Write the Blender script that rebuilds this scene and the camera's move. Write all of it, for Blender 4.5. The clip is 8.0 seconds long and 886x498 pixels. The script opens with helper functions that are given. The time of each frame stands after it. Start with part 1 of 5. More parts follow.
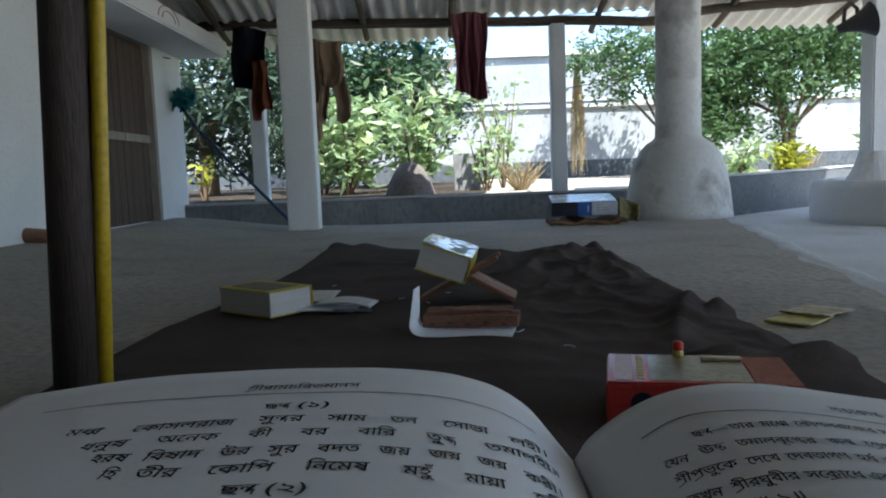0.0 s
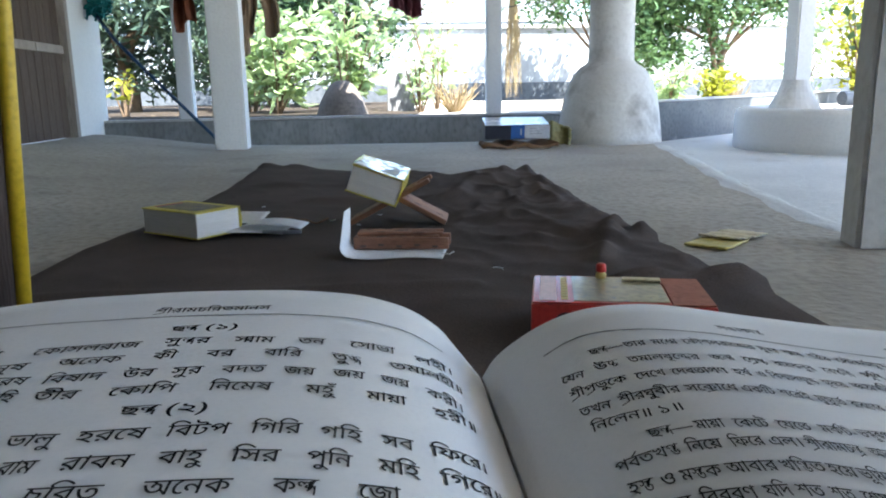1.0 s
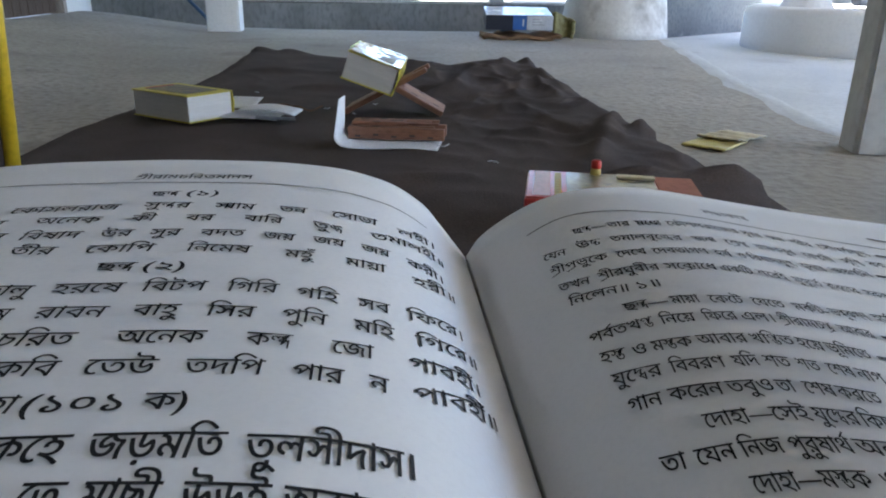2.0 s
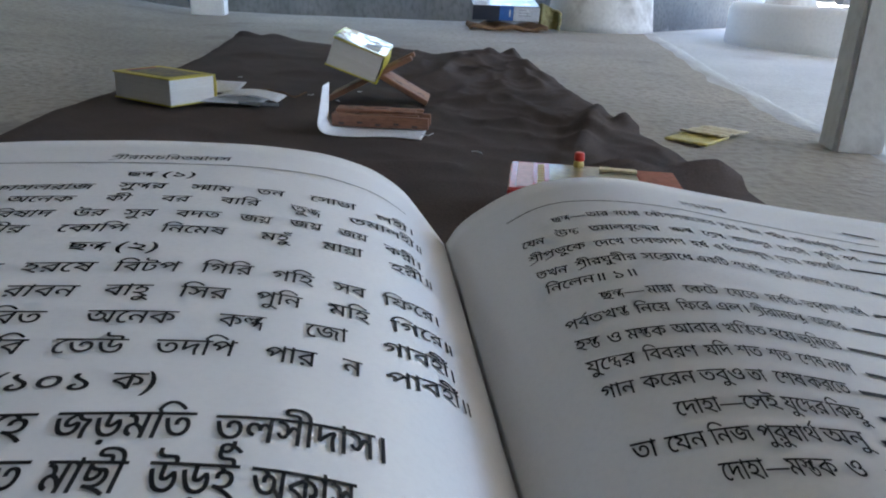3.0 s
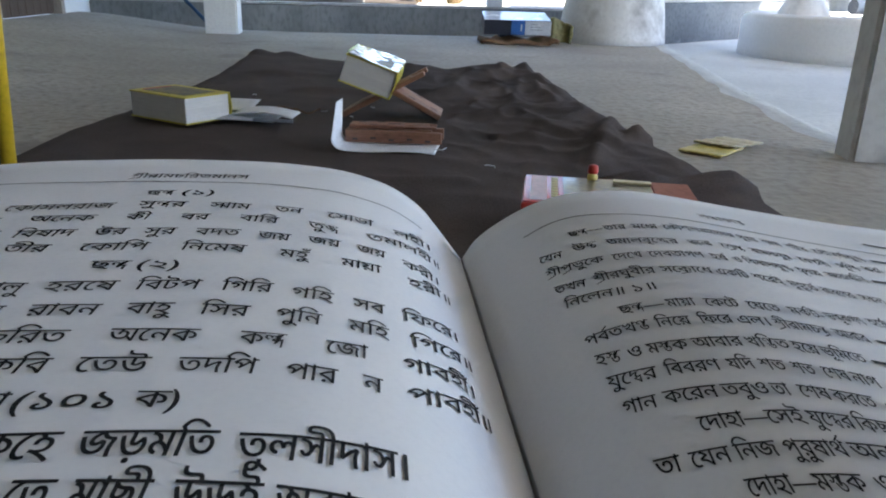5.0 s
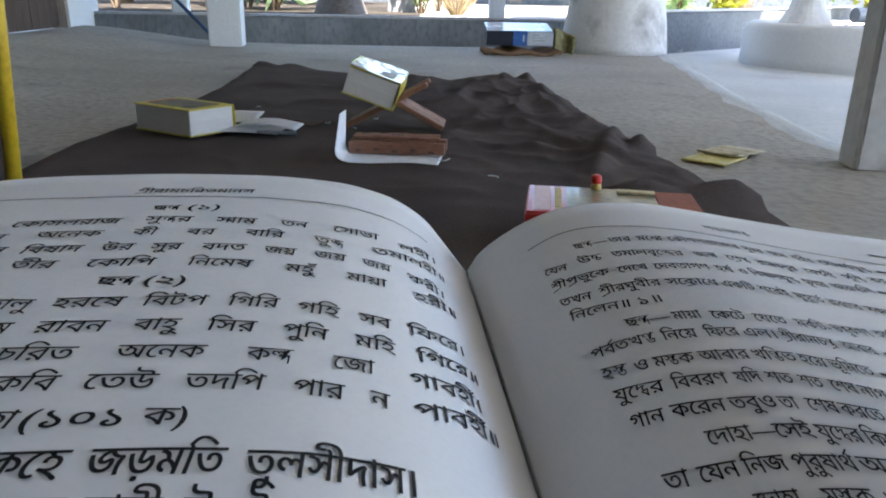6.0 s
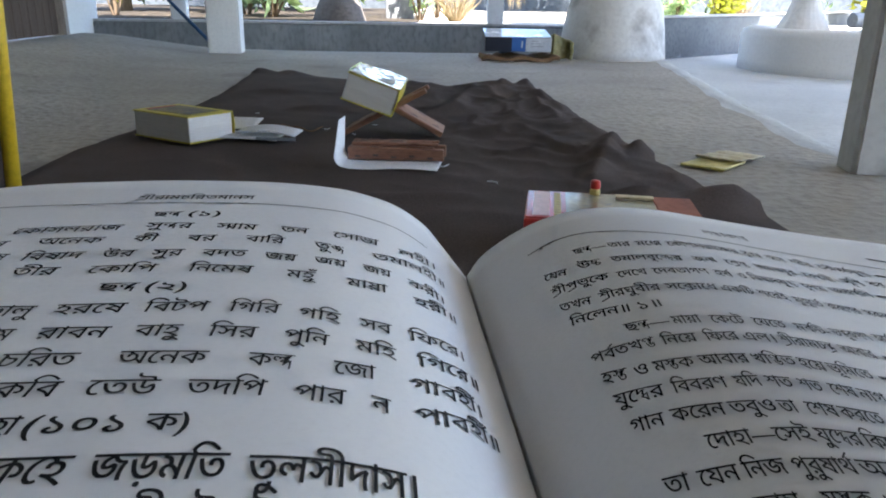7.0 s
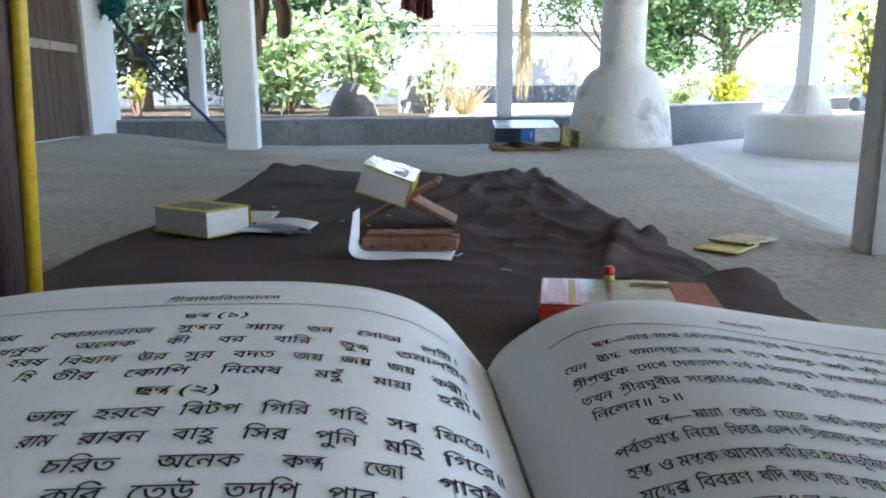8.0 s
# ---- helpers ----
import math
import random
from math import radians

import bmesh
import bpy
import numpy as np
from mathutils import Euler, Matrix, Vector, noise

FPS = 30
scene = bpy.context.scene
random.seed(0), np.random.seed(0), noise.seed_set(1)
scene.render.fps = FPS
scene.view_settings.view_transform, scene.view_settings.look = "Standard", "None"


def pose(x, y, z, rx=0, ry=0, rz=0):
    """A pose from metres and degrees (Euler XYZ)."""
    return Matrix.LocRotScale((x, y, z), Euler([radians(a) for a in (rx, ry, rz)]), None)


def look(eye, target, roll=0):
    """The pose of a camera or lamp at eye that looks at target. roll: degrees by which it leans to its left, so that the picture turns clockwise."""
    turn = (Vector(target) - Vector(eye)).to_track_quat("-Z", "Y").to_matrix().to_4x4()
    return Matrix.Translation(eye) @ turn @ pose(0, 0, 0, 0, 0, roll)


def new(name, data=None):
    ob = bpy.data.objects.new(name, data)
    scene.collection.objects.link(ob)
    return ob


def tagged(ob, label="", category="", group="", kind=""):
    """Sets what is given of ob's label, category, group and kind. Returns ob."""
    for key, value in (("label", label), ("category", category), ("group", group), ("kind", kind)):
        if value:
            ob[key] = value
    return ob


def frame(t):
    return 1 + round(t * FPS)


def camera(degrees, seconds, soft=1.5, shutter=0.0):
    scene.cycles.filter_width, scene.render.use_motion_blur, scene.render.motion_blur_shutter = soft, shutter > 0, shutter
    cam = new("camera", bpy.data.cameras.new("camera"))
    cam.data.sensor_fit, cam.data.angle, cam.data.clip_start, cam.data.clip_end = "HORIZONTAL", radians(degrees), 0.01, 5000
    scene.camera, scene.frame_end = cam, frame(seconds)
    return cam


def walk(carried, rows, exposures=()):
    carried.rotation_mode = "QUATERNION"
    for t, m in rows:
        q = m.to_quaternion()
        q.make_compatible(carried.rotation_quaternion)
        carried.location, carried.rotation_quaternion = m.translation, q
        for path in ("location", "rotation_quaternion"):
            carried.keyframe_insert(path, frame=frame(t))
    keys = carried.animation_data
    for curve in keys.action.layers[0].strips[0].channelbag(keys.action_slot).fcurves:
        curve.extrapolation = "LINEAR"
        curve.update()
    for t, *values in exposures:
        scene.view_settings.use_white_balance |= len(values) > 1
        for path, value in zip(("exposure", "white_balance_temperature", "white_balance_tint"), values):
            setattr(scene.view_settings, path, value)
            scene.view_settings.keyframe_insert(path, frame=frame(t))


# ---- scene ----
# The path: a seated reader's camera, turning almost on the spot above an open book.
cam = camera(61.54, 8.0, soft=2.0)
PATH = [
    (0.0, -0.0069, 0.0014, 0.4522, 84.171, 2.093, -0.020),
    (0.5, -0.0033, -0.0007, 0.4530, 80.412, 1.884, -2.256),
    (1.0, -0.0009, -0.0007, 0.4528, 78.059, 0.887, -5.023),
    (1.5, 0.0006, -0.0005, 0.4496, 71.884, -0.218, -4.549),
    (3.0, 0.0027, -0.0001, 0.4465, 69.203, -2.389, -5.834),
    (3.5, 0.0020, -0.0006, 0.4470, 70.361, -1.945, -5.763),
    (4.0, 0.0021, -0.0008, 0.4473, 70.609, -1.657, -5.535),
    (4.5, 0.0020, -0.0002, 0.4467, 70.036, -1.642, -5.094),
    (6.0, 0.0015, -0.0001, 0.4475, 71.043, -1.120, -4.855),
    (6.5, 0.0013, -0.0003, 0.4480, 71.088, -0.819, -4.723),
    (7.0, 0.0013, -0.0006, 0.4476, 71.490, -0.964, -4.967),
    (7.5, 0.0007, -0.0025, 0.4489, 74.285, -0.709, -4.680),
    (8.0, -0.0008, -0.0049, 0.4512, 78.243, 0.360, -4.223),
]
walk(cam, [(t, pose(x, y, z, a, b, c)) for t, x, y, z, a, b, c in PATH],
     exposures=[(0.0, 1.35, 6150, 10), (0.5, 2.0, 6150, 11), (1.0, 2.6, 6200, 12), (1.5, 2.72, 6300, 15), (3.0, 2.72, 6300, 15), (7.0, 2.72, 6300, 15), (8.0, 2.78, 6200, 12)])

# ---- light: open sky and one high sun ----
SUN_ELEVATION, SUN_AZIMUTH = 57, 148          # azimuth clockwise from +y
world = bpy.data.worlds.new("sky")
scene.world = world
world.use_nodes = True
wn = world.node_tree.nodes
sky = wn.new("ShaderNodeTexSky")
sky.sky_type, sky.sun_disc = "NISHITA", False
sky.sun_elevation, sky.sun_rotation = radians(SUN_ELEVATION), radians(SUN_AZIMUTH)
wn["Background"].inputs["Strength"].default_value = 0.15
world.node_tree.links.new(sky.outputs[0], wn["Background"].inputs["Color"])
sun_data = bpy.data.lights.new("sun", "SUN")
sun_data.energy, sun_data.angle, sun_data.color = 5.0, radians(0.5), (1.0, 0.95, 0.87)
sun = new("sun", sun_data)
sa, se = radians(SUN_AZIMUTH), radians(SUN_ELEVATION)
sun.matrix_world = look((math.sin(sa) * math.cos(se) * 30, math.cos(sa) * math.cos(se) * 30, math.sin(se) * 30), (0, 0, 0))


# ---- materials ----
def mat(name, a, b, rough=0.8, scale=3.0, fine=60.0, bump=0.15, spec=0.3, metal=0.0, spots=None, stretch=(1, 1, 1), coat=0.0, vary=0.0, trans=0.0, depth=0.01, grain=0.75, spot_scale=2.7, spot_detail=8.0):
    """A surface that drifts between colours a and b at two scales, with fine relief; spots=(colour, amount) adds stains."""
    m = bpy.data.materials.new(name)
    m.use_nodes = True
    n, l = m.node_tree.nodes, m.node_tree.links
    p = n["Principled BSDF"]
    tc = n.new("ShaderNodeTexCoord")
    mp = n.new("ShaderNodeMapping")
    mp.inputs["Scale"].default_value = stretch
    l.new(tc.outputs["Object"], mp.inputs["Vector"])

    def noi(s, d=5.0):
        k = n.new("ShaderNodeTexNoise")
        k.inputs["Scale"].default_value, k.inputs["Detail"].default_value = s, d
        l.new(mp.outputs[0], k.inputs["Vector"])
        return k

    def mixc(f, c1, c2, blend="MIX"):
        k = n.new("ShaderNodeMix")
        k.data_type, k.blend_type = "RGBA", blend
        for sock, v in ((k.inputs[0], f), (k.inputs[6], c1), (k.inputs[7], c2)):
            if isinstance(v, bpy.types.NodeSocket):
                l.new(v, sock)
            else:
                sock.default_value = (*v, 1) if isinstance(v, tuple) else v
        return k.outputs[2]

    def ramp(sock, lo, hi):
        k = n.new("ShaderNodeMapRange")
        k.inputs[1].default_value, k.inputs[2].default_value = lo, hi
        l.new(sock, k.inputs[0])
        return k.outputs[0]

    big, small = noi(scale), noi(fine, 3.0)
    col = mixc(ramp(big.outputs[0], 0.3, 0.7), a, b)
    dark = tuple(grain * x for x in a)
    col = mixc(ramp(small.outputs[0], 0.45, 0.8), col, dark)
    if spots:
        st = noi(scale * spot_scale, spot_detail)
        lo = 0.72 - 0.25 * spots[1]
        col = mixc(ramp(st.outputs[0], lo, lo + 0.16), col, spots[0])
    if vary:
        oi = n.new("ShaderNodeNewGeometry")
        col = mixc(ramp(oi.outputs["Random Per Island"], 0.0, 1.0), col, mixc(1.0, col, (vary, vary, vary * 0.6), "MULTIPLY"))
    l.new(col, p.inputs["Base Color"])
    rr = n.new("ShaderNodeMapRange")
    rr.inputs[3].default_value, rr.inputs[4].default_value = max(0.03, rough - 0.1), min(1, rough + 0.1)
    l.new(big.outputs[0], rr.inputs[0])
    l.new(rr.outputs[0], p.inputs["Roughness"])
    p.inputs["Specular IOR Level"].default_value, p.inputs["Metallic"].default_value = spec, metal
    p.inputs["Coat Weight"].default_value, p.inputs["Coat Roughness"].default_value = coat, 0.08
    if bump:
        bp = n.new("ShaderNodeBump")
        bp.inputs["Strength"].default_value, bp.inputs["Distance"].default_value = bump, depth
        ad = n.new("ShaderNodeMath")
        ad.operation = "ADD"
        l.new(big.outputs[0], ad.inputs[0])
        l.new(small.outputs[0], ad.inputs[1])
        l.new(ad.outputs[0], bp.inputs["Height"])
        l.new(bp.outputs[0], p.inputs["Normal"])
    if trans:
        tr = n.new("ShaderNodeBsdfTranslucent")
        l.new(col, tr.inputs[0])
        mx = n.new("ShaderNodeMixShader")
        mx.inputs[0].default_value = trans
        l.new(p.outputs[0], mx.inputs[1])
        l.new(tr.outputs[0], mx.inputs[2])
        l.new(mx.outputs[0], n["Material Output"].inputs[0])
    return m


CEMENT = mat("cement_floor", (0.31, 0.285, 0.24), (0.46, 0.43, 0.37), 0.75, 1.1, 30, 0.5, 0.3, spots=((0.22, 0.2, 0.17), 0.55), grain=0.8, spot_scale=1.6)
CEMENT_PALE = mat("pale_cement", (0.5, 0.52, 0.52), (0.64, 0.66, 0.65), 0.6, 1.6, 40, 0.3, 0.4, spots=((0.38, 0.38, 0.36), 0.5), grain=0.9, spot_scale=1.5)
LIME = mat("lime_wash", (0.73, 0.75, 0.76), (0.81, 0.83, 0.83), 0.85, 1.6, 45, 0.2, 0.2, spots=((0.56, 0.56, 0.54), 0.3), grain=0.95, spot_scale=0.9, spot_detail=5.0)
LIME_WORN = mat("worn_lime_wash", (0.6, 0.6, 0.59), (0.74, 0.75, 0.74), 0.85, 2.2, 30, 0.3, 0.2, spots=((0.3, 0.29, 0.28), 0.72), grain=0.93, spot_scale=1.3, spot_detail=6.0)
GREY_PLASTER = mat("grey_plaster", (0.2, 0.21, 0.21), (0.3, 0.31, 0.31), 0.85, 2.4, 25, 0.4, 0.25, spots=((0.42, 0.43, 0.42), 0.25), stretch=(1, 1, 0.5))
SLATE_PLASTER = mat("slate_grey_plaster", (0.1, 0.115, 0.125), (0.16, 0.175, 0.185), 0.85, 2.0, 25, 0.4, 0.25, spots=((0.26, 0.28, 0.29), 0.3), grain=0.85)
COPING = mat("coping_plaster", (0.5, 0.51, 0.5), (0.66, 0.66, 0.64), 0.85, 3, 30, 0.3, 0.2)
LEAF_DEEP = mat("deep_green_leaf", (0.04, 0.095, 0.045), (0.065, 0.135, 0.06), 0.5, 3, 40, 0.1, 0.4, vary=0.5, trans=0.2)
# Shade over the whitewash is put into this grey base; spots are stains.
YARD_WALL = mat("yard_wall", (0.3, 0.335, 0.36), (0.42, 0.46, 0.49), 0.9, 0.8, 14, 0.3, 0.2, spots=((0.2, 0.215, 0.22), 0.5), grain=0.93, stretch=(1, 1, 0.5), spot_scale=1.4)
MUD = mat("mud_plaster", (0.13, 0.115, 0.1), (0.2, 0.18, 0.16), 0.9, 3, 25, 0.6, 0.2, spots=((0.13, 0.11, 0.09), 0.5))
# Soil colour darkened to hold the shade under the trees.
SHADED_SOIL = mat("shaded_soil", (0.04, 0.034, 0.027), (0.07, 0.058, 0.045), 0.95, 2.5, 20, 0.7, 0.1, spots=((0.2, 0.16, 0.1), 0.4))
DADO = mat("dado", (0.07, 0.085, 0.1), (0.12, 0.14, 0.16), 0.9, 1.2, 14, 0.3, 0.2)
SOIL = mat("sandy_soil", (0.4, 0.36, 0.29), (0.52, 0.47, 0.38), 0.95, 0.5, 12, 0.5, 0.1, spots=((0.22, 0.19, 0.13), 0.4))
ASBESTOS = mat("asbestos_sheet", (0.72, 0.71, 0.66), (0.82, 0.81, 0.77), 0.9, 1.1, 30, 0.3, 0.2, spots=((0.45, 0.43, 0.39), 0.4), grain=0.9)
DARK_WOOD = mat("weathered_beam", (0.07, 0.055, 0.042), (0.13, 0.105, 0.08), 0.8, 3, 40, 0.5, 0.2, stretch=(0.3, 2, 2))
POST_WOOD = mat("dark_post", (0.07, 0.052, 0.046), (0.115, 0.088, 0.078), 0.65, 4, 60, 0.4, 0.3, stretch=(3, 3, 0.3))
DOOR_WOOD = mat("door_wood", (0.085, 0.062, 0.05), (0.13, 0.098, 0.08), 0.75, 4, 50, 0.4, 0.25, stretch=(3, 3, 0.3))
FRAME_WOOD = mat("door_frame_wood", (0.3, 0.27, 0.24), (0.4, 0.36, 0.32), 0.75, 4, 50, 0.3, 0.25, stretch=(3, 3, 0.3))
REHAL_WOOD = mat("carved_red_wood", (0.2, 0.095, 0.06), (0.33, 0.17, 0.11), 0.55, 9, 120, 0.4, 0.35, stretch=(0.4, 2, 2), spots=((0.08, 0.035, 0.025), 0.35), depth=0.002)
DESK_WOOD = mat("desk_wood", (0.2, 0.13, 0.08), (0.28, 0.19, 0.12), 0.6, 4, 60, 0.3, 0.3, stretch=(0.3, 2, 2), depth=0.003)
YELLOW_PIPE = mat("yellow_plastic", (0.6, 0.4, 0.02), (0.68, 0.47, 0.04), 0.45, 5, 60, 0.1, 0.4, spots=((0.3, 0.2, 0.04), 0.15), depth=0.002)
BLANKET = mat("dark_blanket", (0.078, 0.064, 0.058), (0.11, 0.091, 0.083), 0.95, 3, 220, 0.6, 0.05, depth=0.003)
PAGE = mat("page_paper", (0.75, 0.75, 0.76), (0.78, 0.78, 0.785), 0.85, 6, 900, 0.0, 0.2, grain=0.97)
PAGE_EDGE = mat("page_edges", (0.7, 0.685, 0.66), (0.8, 0.785, 0.76), 0.9, 4, 40, 0.5, 0.1, stretch=(1, 1, 45), depth=0.001)
SHEET_PAPER = mat("loose_paper", (0.72, 0.74, 0.78), (0.78, 0.8, 0.83), 0.8, 8, 200, 0.1, 0.25, depth=0.001)
INK = mat("ink", (0.012, 0.012, 0.014), (0.02, 0.02, 0.022), 0.7, 30, 300, 0, 0.2)
COVER_YELLOW = mat("yellow_cover", (0.55, 0.46, 0.06), (0.66, 0.57, 0.1), 0.5, 12, 90, 0.1, 0.3, coat=0.1, depth=0.001)
COVER_PICTURE = mat("cover_picture", (0.06, 0.06, 0.07), (0.3, 0.25, 0.11), 0.5, 26, 80, 0.05, 0.3, coat=0.1, spots=((0.5, 0.2, 0.1), 0.4), depth=0.001)
COVER_GLOSS = mat("glossy_cover", (0.6, 0.58, 0.45), (0.7, 0.68, 0.55), 0.12, 14, 60, 0.2, 0.6, coat=1.0, depth=0.002)
RED_CARD = mat("red_card", (0.5, 0.035, 0.03), (0.6, 0.06, 0.045), 0.4, 10, 90, 0.1, 0.5, coat=0.4, depth=0.001)
RED_PLASTIC = mat("red_plastic", (0.6, 0.03, 0.02), (0.66, 0.05, 0.03), 0.35, 10, 90, 0.05, 0.5)
BOX_PICTURE = mat("box_picture", (0.2, 0.19, 0.13), (0.42, 0.37, 0.22), 0.35, 22, 70, 0.05, 0.5, coat=0.5, spots=((0.1, 0.14, 0.2), 0.5), depth=0.001)
BROWN_CARD = mat("brown_card", (0.3, 0.09, 0.05), (0.38, 0.13, 0.08), 0.6, 14, 90, 0.15, 0.3, depth=0.002)
GOLD_INK = mat("gold_print", (0.6, 0.46, 0.12), (0.66, 0.52, 0.18), 0.4, 30, 90, 0, 0.5)
PINK_INK = mat("pink_print", (0.7, 0.45, 0.45), (0.75, 0.52, 0.5), 0.35, 20, 90, 0, 0.5)
BLUE_CARD = mat("blue_card", (0.02, 0.1, 0.36), (0.03, 0.14, 0.44), 0.35, 8, 90, 0.05, 0.5, coat=0.4)
NAVY_CARD = mat("navy_card", (0.012, 0.016, 0.03), (0.02, 0.025, 0.045), 0.4, 8, 90, 0.05, 0.5, coat=0.3)
SILVER_CARD = mat("silver_grey_card", (0.5, 0.54, 0.6), (0.6, 0.64, 0.68), 0.25, 8, 90, 0.08, 0.6, coat=0.8)
SACK = mat("jute_sack", (0.16, 0.095, 0.055), (0.26, 0.165, 0.1), 0.95, 12, 120, 0.6, 0.1, depth=0.004)
OLIVE = mat("olive_wrapper", (0.17, 0.16, 0.06), (0.25, 0.22, 0.09), 0.5, 10, 70, 0.3, 0.4, spots=((0.25, 0.05, 0.04), 0.4))
PACK_YELLOW = mat("yellow_packet", (0.55, 0.45, 0.1), (0.66, 0.57, 0.2), 0.4, 14, 70, 0.3, 0.5, spots=((0.45, 0.28, 0.1), 0.45), depth=0.002)
PACK_PALE = mat("pale_packet", (0.6, 0.52, 0.3), (0.68, 0.62, 0.42), 0.4, 14, 70, 0.4, 0.5, spots=((0.4, 0.2, 0.1), 0.35), depth=0.002)
CLOTH_BLACK = mat("black_cloth", (0.012, 0.013, 0.02), (0.022, 0.024, 0.034), 0.95, 8, 150, 0.5, 0.05, depth=0.003)
CLOTH_RED = mat("rust_cloth", (0.16, 0.055, 0.03), (0.24, 0.085, 0.05), 0.95, 8, 150, 0.5, 0.05, depth=0.003)
CLOTH_GREY = mat("grey_cloth", (0.3, 0.31, 0.33), (0.38, 0.39, 0.41), 0.95, 8, 150, 0.5, 0.05, depth=0.003)
CLOTH_BROWN = mat("brown_cloth", (0.22, 0.16, 0.11), (0.3, 0.22, 0.15), 0.95, 6, 150, 0.5, 0.05, spots=((0.3, 0.16, 0.06), 0.4), depth=0.003)
CLOTH_MAROON = mat("maroon_cloth", (0.2, 0.07, 0.09), (0.28, 0.11, 0.125), 0.95, 4, 150, 0.5, 0.05, stretch=(14, 14, 0.3), spots=((0.3, 0.17, 0.18), 0.45), depth=0.003)
TEAL = mat("teal_plastic", (0.01, 0.16, 0.17), (0.02, 0.22, 0.23), 0.6, 20, 120, 0.6, 0.3)
BLUE_ROPE = mat("blue_hose", (0.015, 0.055, 0.12), (0.025, 0.08, 0.16), 0.5, 20, 120, 0.2, 0.4)
PVC = mat("grey_pvc", (0.26, 0.29, 0.33), (0.34, 0.37, 0.41), 0.4, 8, 80, 0.1, 0.4)
BARK = mat("bark", (0.12, 0.085, 0.055), (0.2, 0.15, 0.1), 0.95, 8, 40, 0.8, 0.1, stretch=(2, 2, 0.4))
LEAF_DARK = mat("dark_leaf", (0.065, 0.115, 0.085), (0.105, 0.165, 0.12), 0.45, 3, 40, 0.1, 0.45, vary=0.55, trans=0.25)
LEAF_MID = mat("mid_leaf", (0.085, 0.17, 0.07), (0.14, 0.26, 0.11), 0.5, 3, 40, 0.1, 0.4, vary=0.5, trans=0.35)
# Far paler than leaf green: the glare of sun on leaves is in the colour.
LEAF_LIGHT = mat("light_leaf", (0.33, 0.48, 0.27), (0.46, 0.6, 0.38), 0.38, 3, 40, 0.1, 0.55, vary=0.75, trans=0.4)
LEAF_YELLOW = mat("yellow_leaf", (0.36, 0.4, 0.04), (0.45, 0.46, 0.07), 0.5, 4, 40, 0.1, 0.4, vary=0.7, trans=0.4)
STRAW = mat("dry_straw", (0.33, 0.26, 0.17), (0.45, 0.36, 0.25), 0.95, 9, 80, 0.3, 0.1, vary=0.6)
HORN_METAL = mat("dark_horn", (0.05, 0.05, 0.055), (0.08, 0.08, 0.085), 0.5, 6, 80, 0.1, 0.4, metal=0.3)
WIRE = mat("line_wire", (0.1, 0.1, 0.1), (0.15, 0.15, 0.15), 0.6, 20, 90, 0, 0.3)
RED_CHALK = mat("red_chalk", (0.4, 0.1, 0.05), (0.5, 0.16, 0.09), 0.9, 20, 90, 0, 0.1)


# ---- builders ----
def mesh(name, bm, material, smooth=False):
    bmesh.ops.recalc_face_normals(bm, faces=bm.faces)
    me = bpy.data.meshes.new(name)
    bm.to_mesh(me)
    bm.free()
    for m in material if isinstance(material, (list, tuple)) else (material,):
        me.materials.append(m)
    if smooth:
        me.shade_smooth()
    return me


def thing(name, label, category, bm=None, material=None, at=None, smooth=False, group="", kind=""):
    ob = new(name, mesh(name, bm, material, smooth) if bm else None)
    if at is not None:
        ob.matrix_world = at if isinstance(at, Matrix) else pose(*at)
    return tagged(ob, label, category, group, kind)


def part(name, bm, material, parent, label="", smooth=False):
    ob = new(name, mesh(name, bm, material, smooth))
    ob.parent = parent
    return tagged(ob, label)


def box(x0, x1, y0, y1, z0, z1, bevel=0.0, seg=2, bm=None):
    b = bmesh.new()
    bmesh.ops.create_cube(b, size=1.0, matrix=Matrix.LocRotScale(((x0 + x1) / 2, (y0 + y1) / 2, (z0 + z1) / 2), None, (x1 - x0, y1 - y0, z1 - z0)))
    if bevel:
        bmesh.ops.bevel(b, geom=b.edges[:], offset=bevel, segments=seg, affect="EDGES", profile=0.5)
    return merge(bm, b) if bm else b


def merge(bm, b, m=None):
    if m is not None:
        bmesh.ops.transform(b, matrix=m, verts=b.verts)
    tmp = bpy.data.meshes.new("tmp")
    b.to_mesh(tmp)
    b.free()
    bm.from_mesh(tmp)
    bpy.data.meshes.remove(tmp)
    return bm


def grid(f, nu, nv, close_u=False):
    """A sheet of nu x nv cells whose corners are f(u, v), u and v in 0..1."""
    bm = bmesh.new()
    rows = [[bm.verts.new(f(i / nu, j / nv)) for i in range(nu + (0 if close_u else 1))] for j in range(nv + 1)]
    for j in range(nv):
        for i in range(nu):
            k = (i + 1) % len(rows[j])
            bm.faces.new((rows[j][i], rows[j][k], rows[j + 1][k], rows[j + 1][i]))
    return bm


def solid(bm, t):
    """Gives a sheet the thickness t."""
    bmesh.ops.recalc_face_normals(bm, faces=bm.faces)
    bmesh.ops.solidify(bm, geom=bm.faces[:], thickness=t)
    return bm


def lathe(profile, seg=32, wob=0.0, seed=0):
    n = len(profile) - 1

    def f(u, v):
        r, z = profile[round(v * n)]
        a = u * 2 * math.pi
        r *= 1 + wob * noise.noise(Vector((math.cos(a) * 1.5 + seed, math.sin(a) * 1.5, z * 3)))
        return (r * math.cos(a), r * math.sin(a), z)
    bm = grid(f, seg, n, True)
    bmesh.ops.holes_fill(bm, edges=[e for e in bm.edges if e.is_boundary])
    return bm


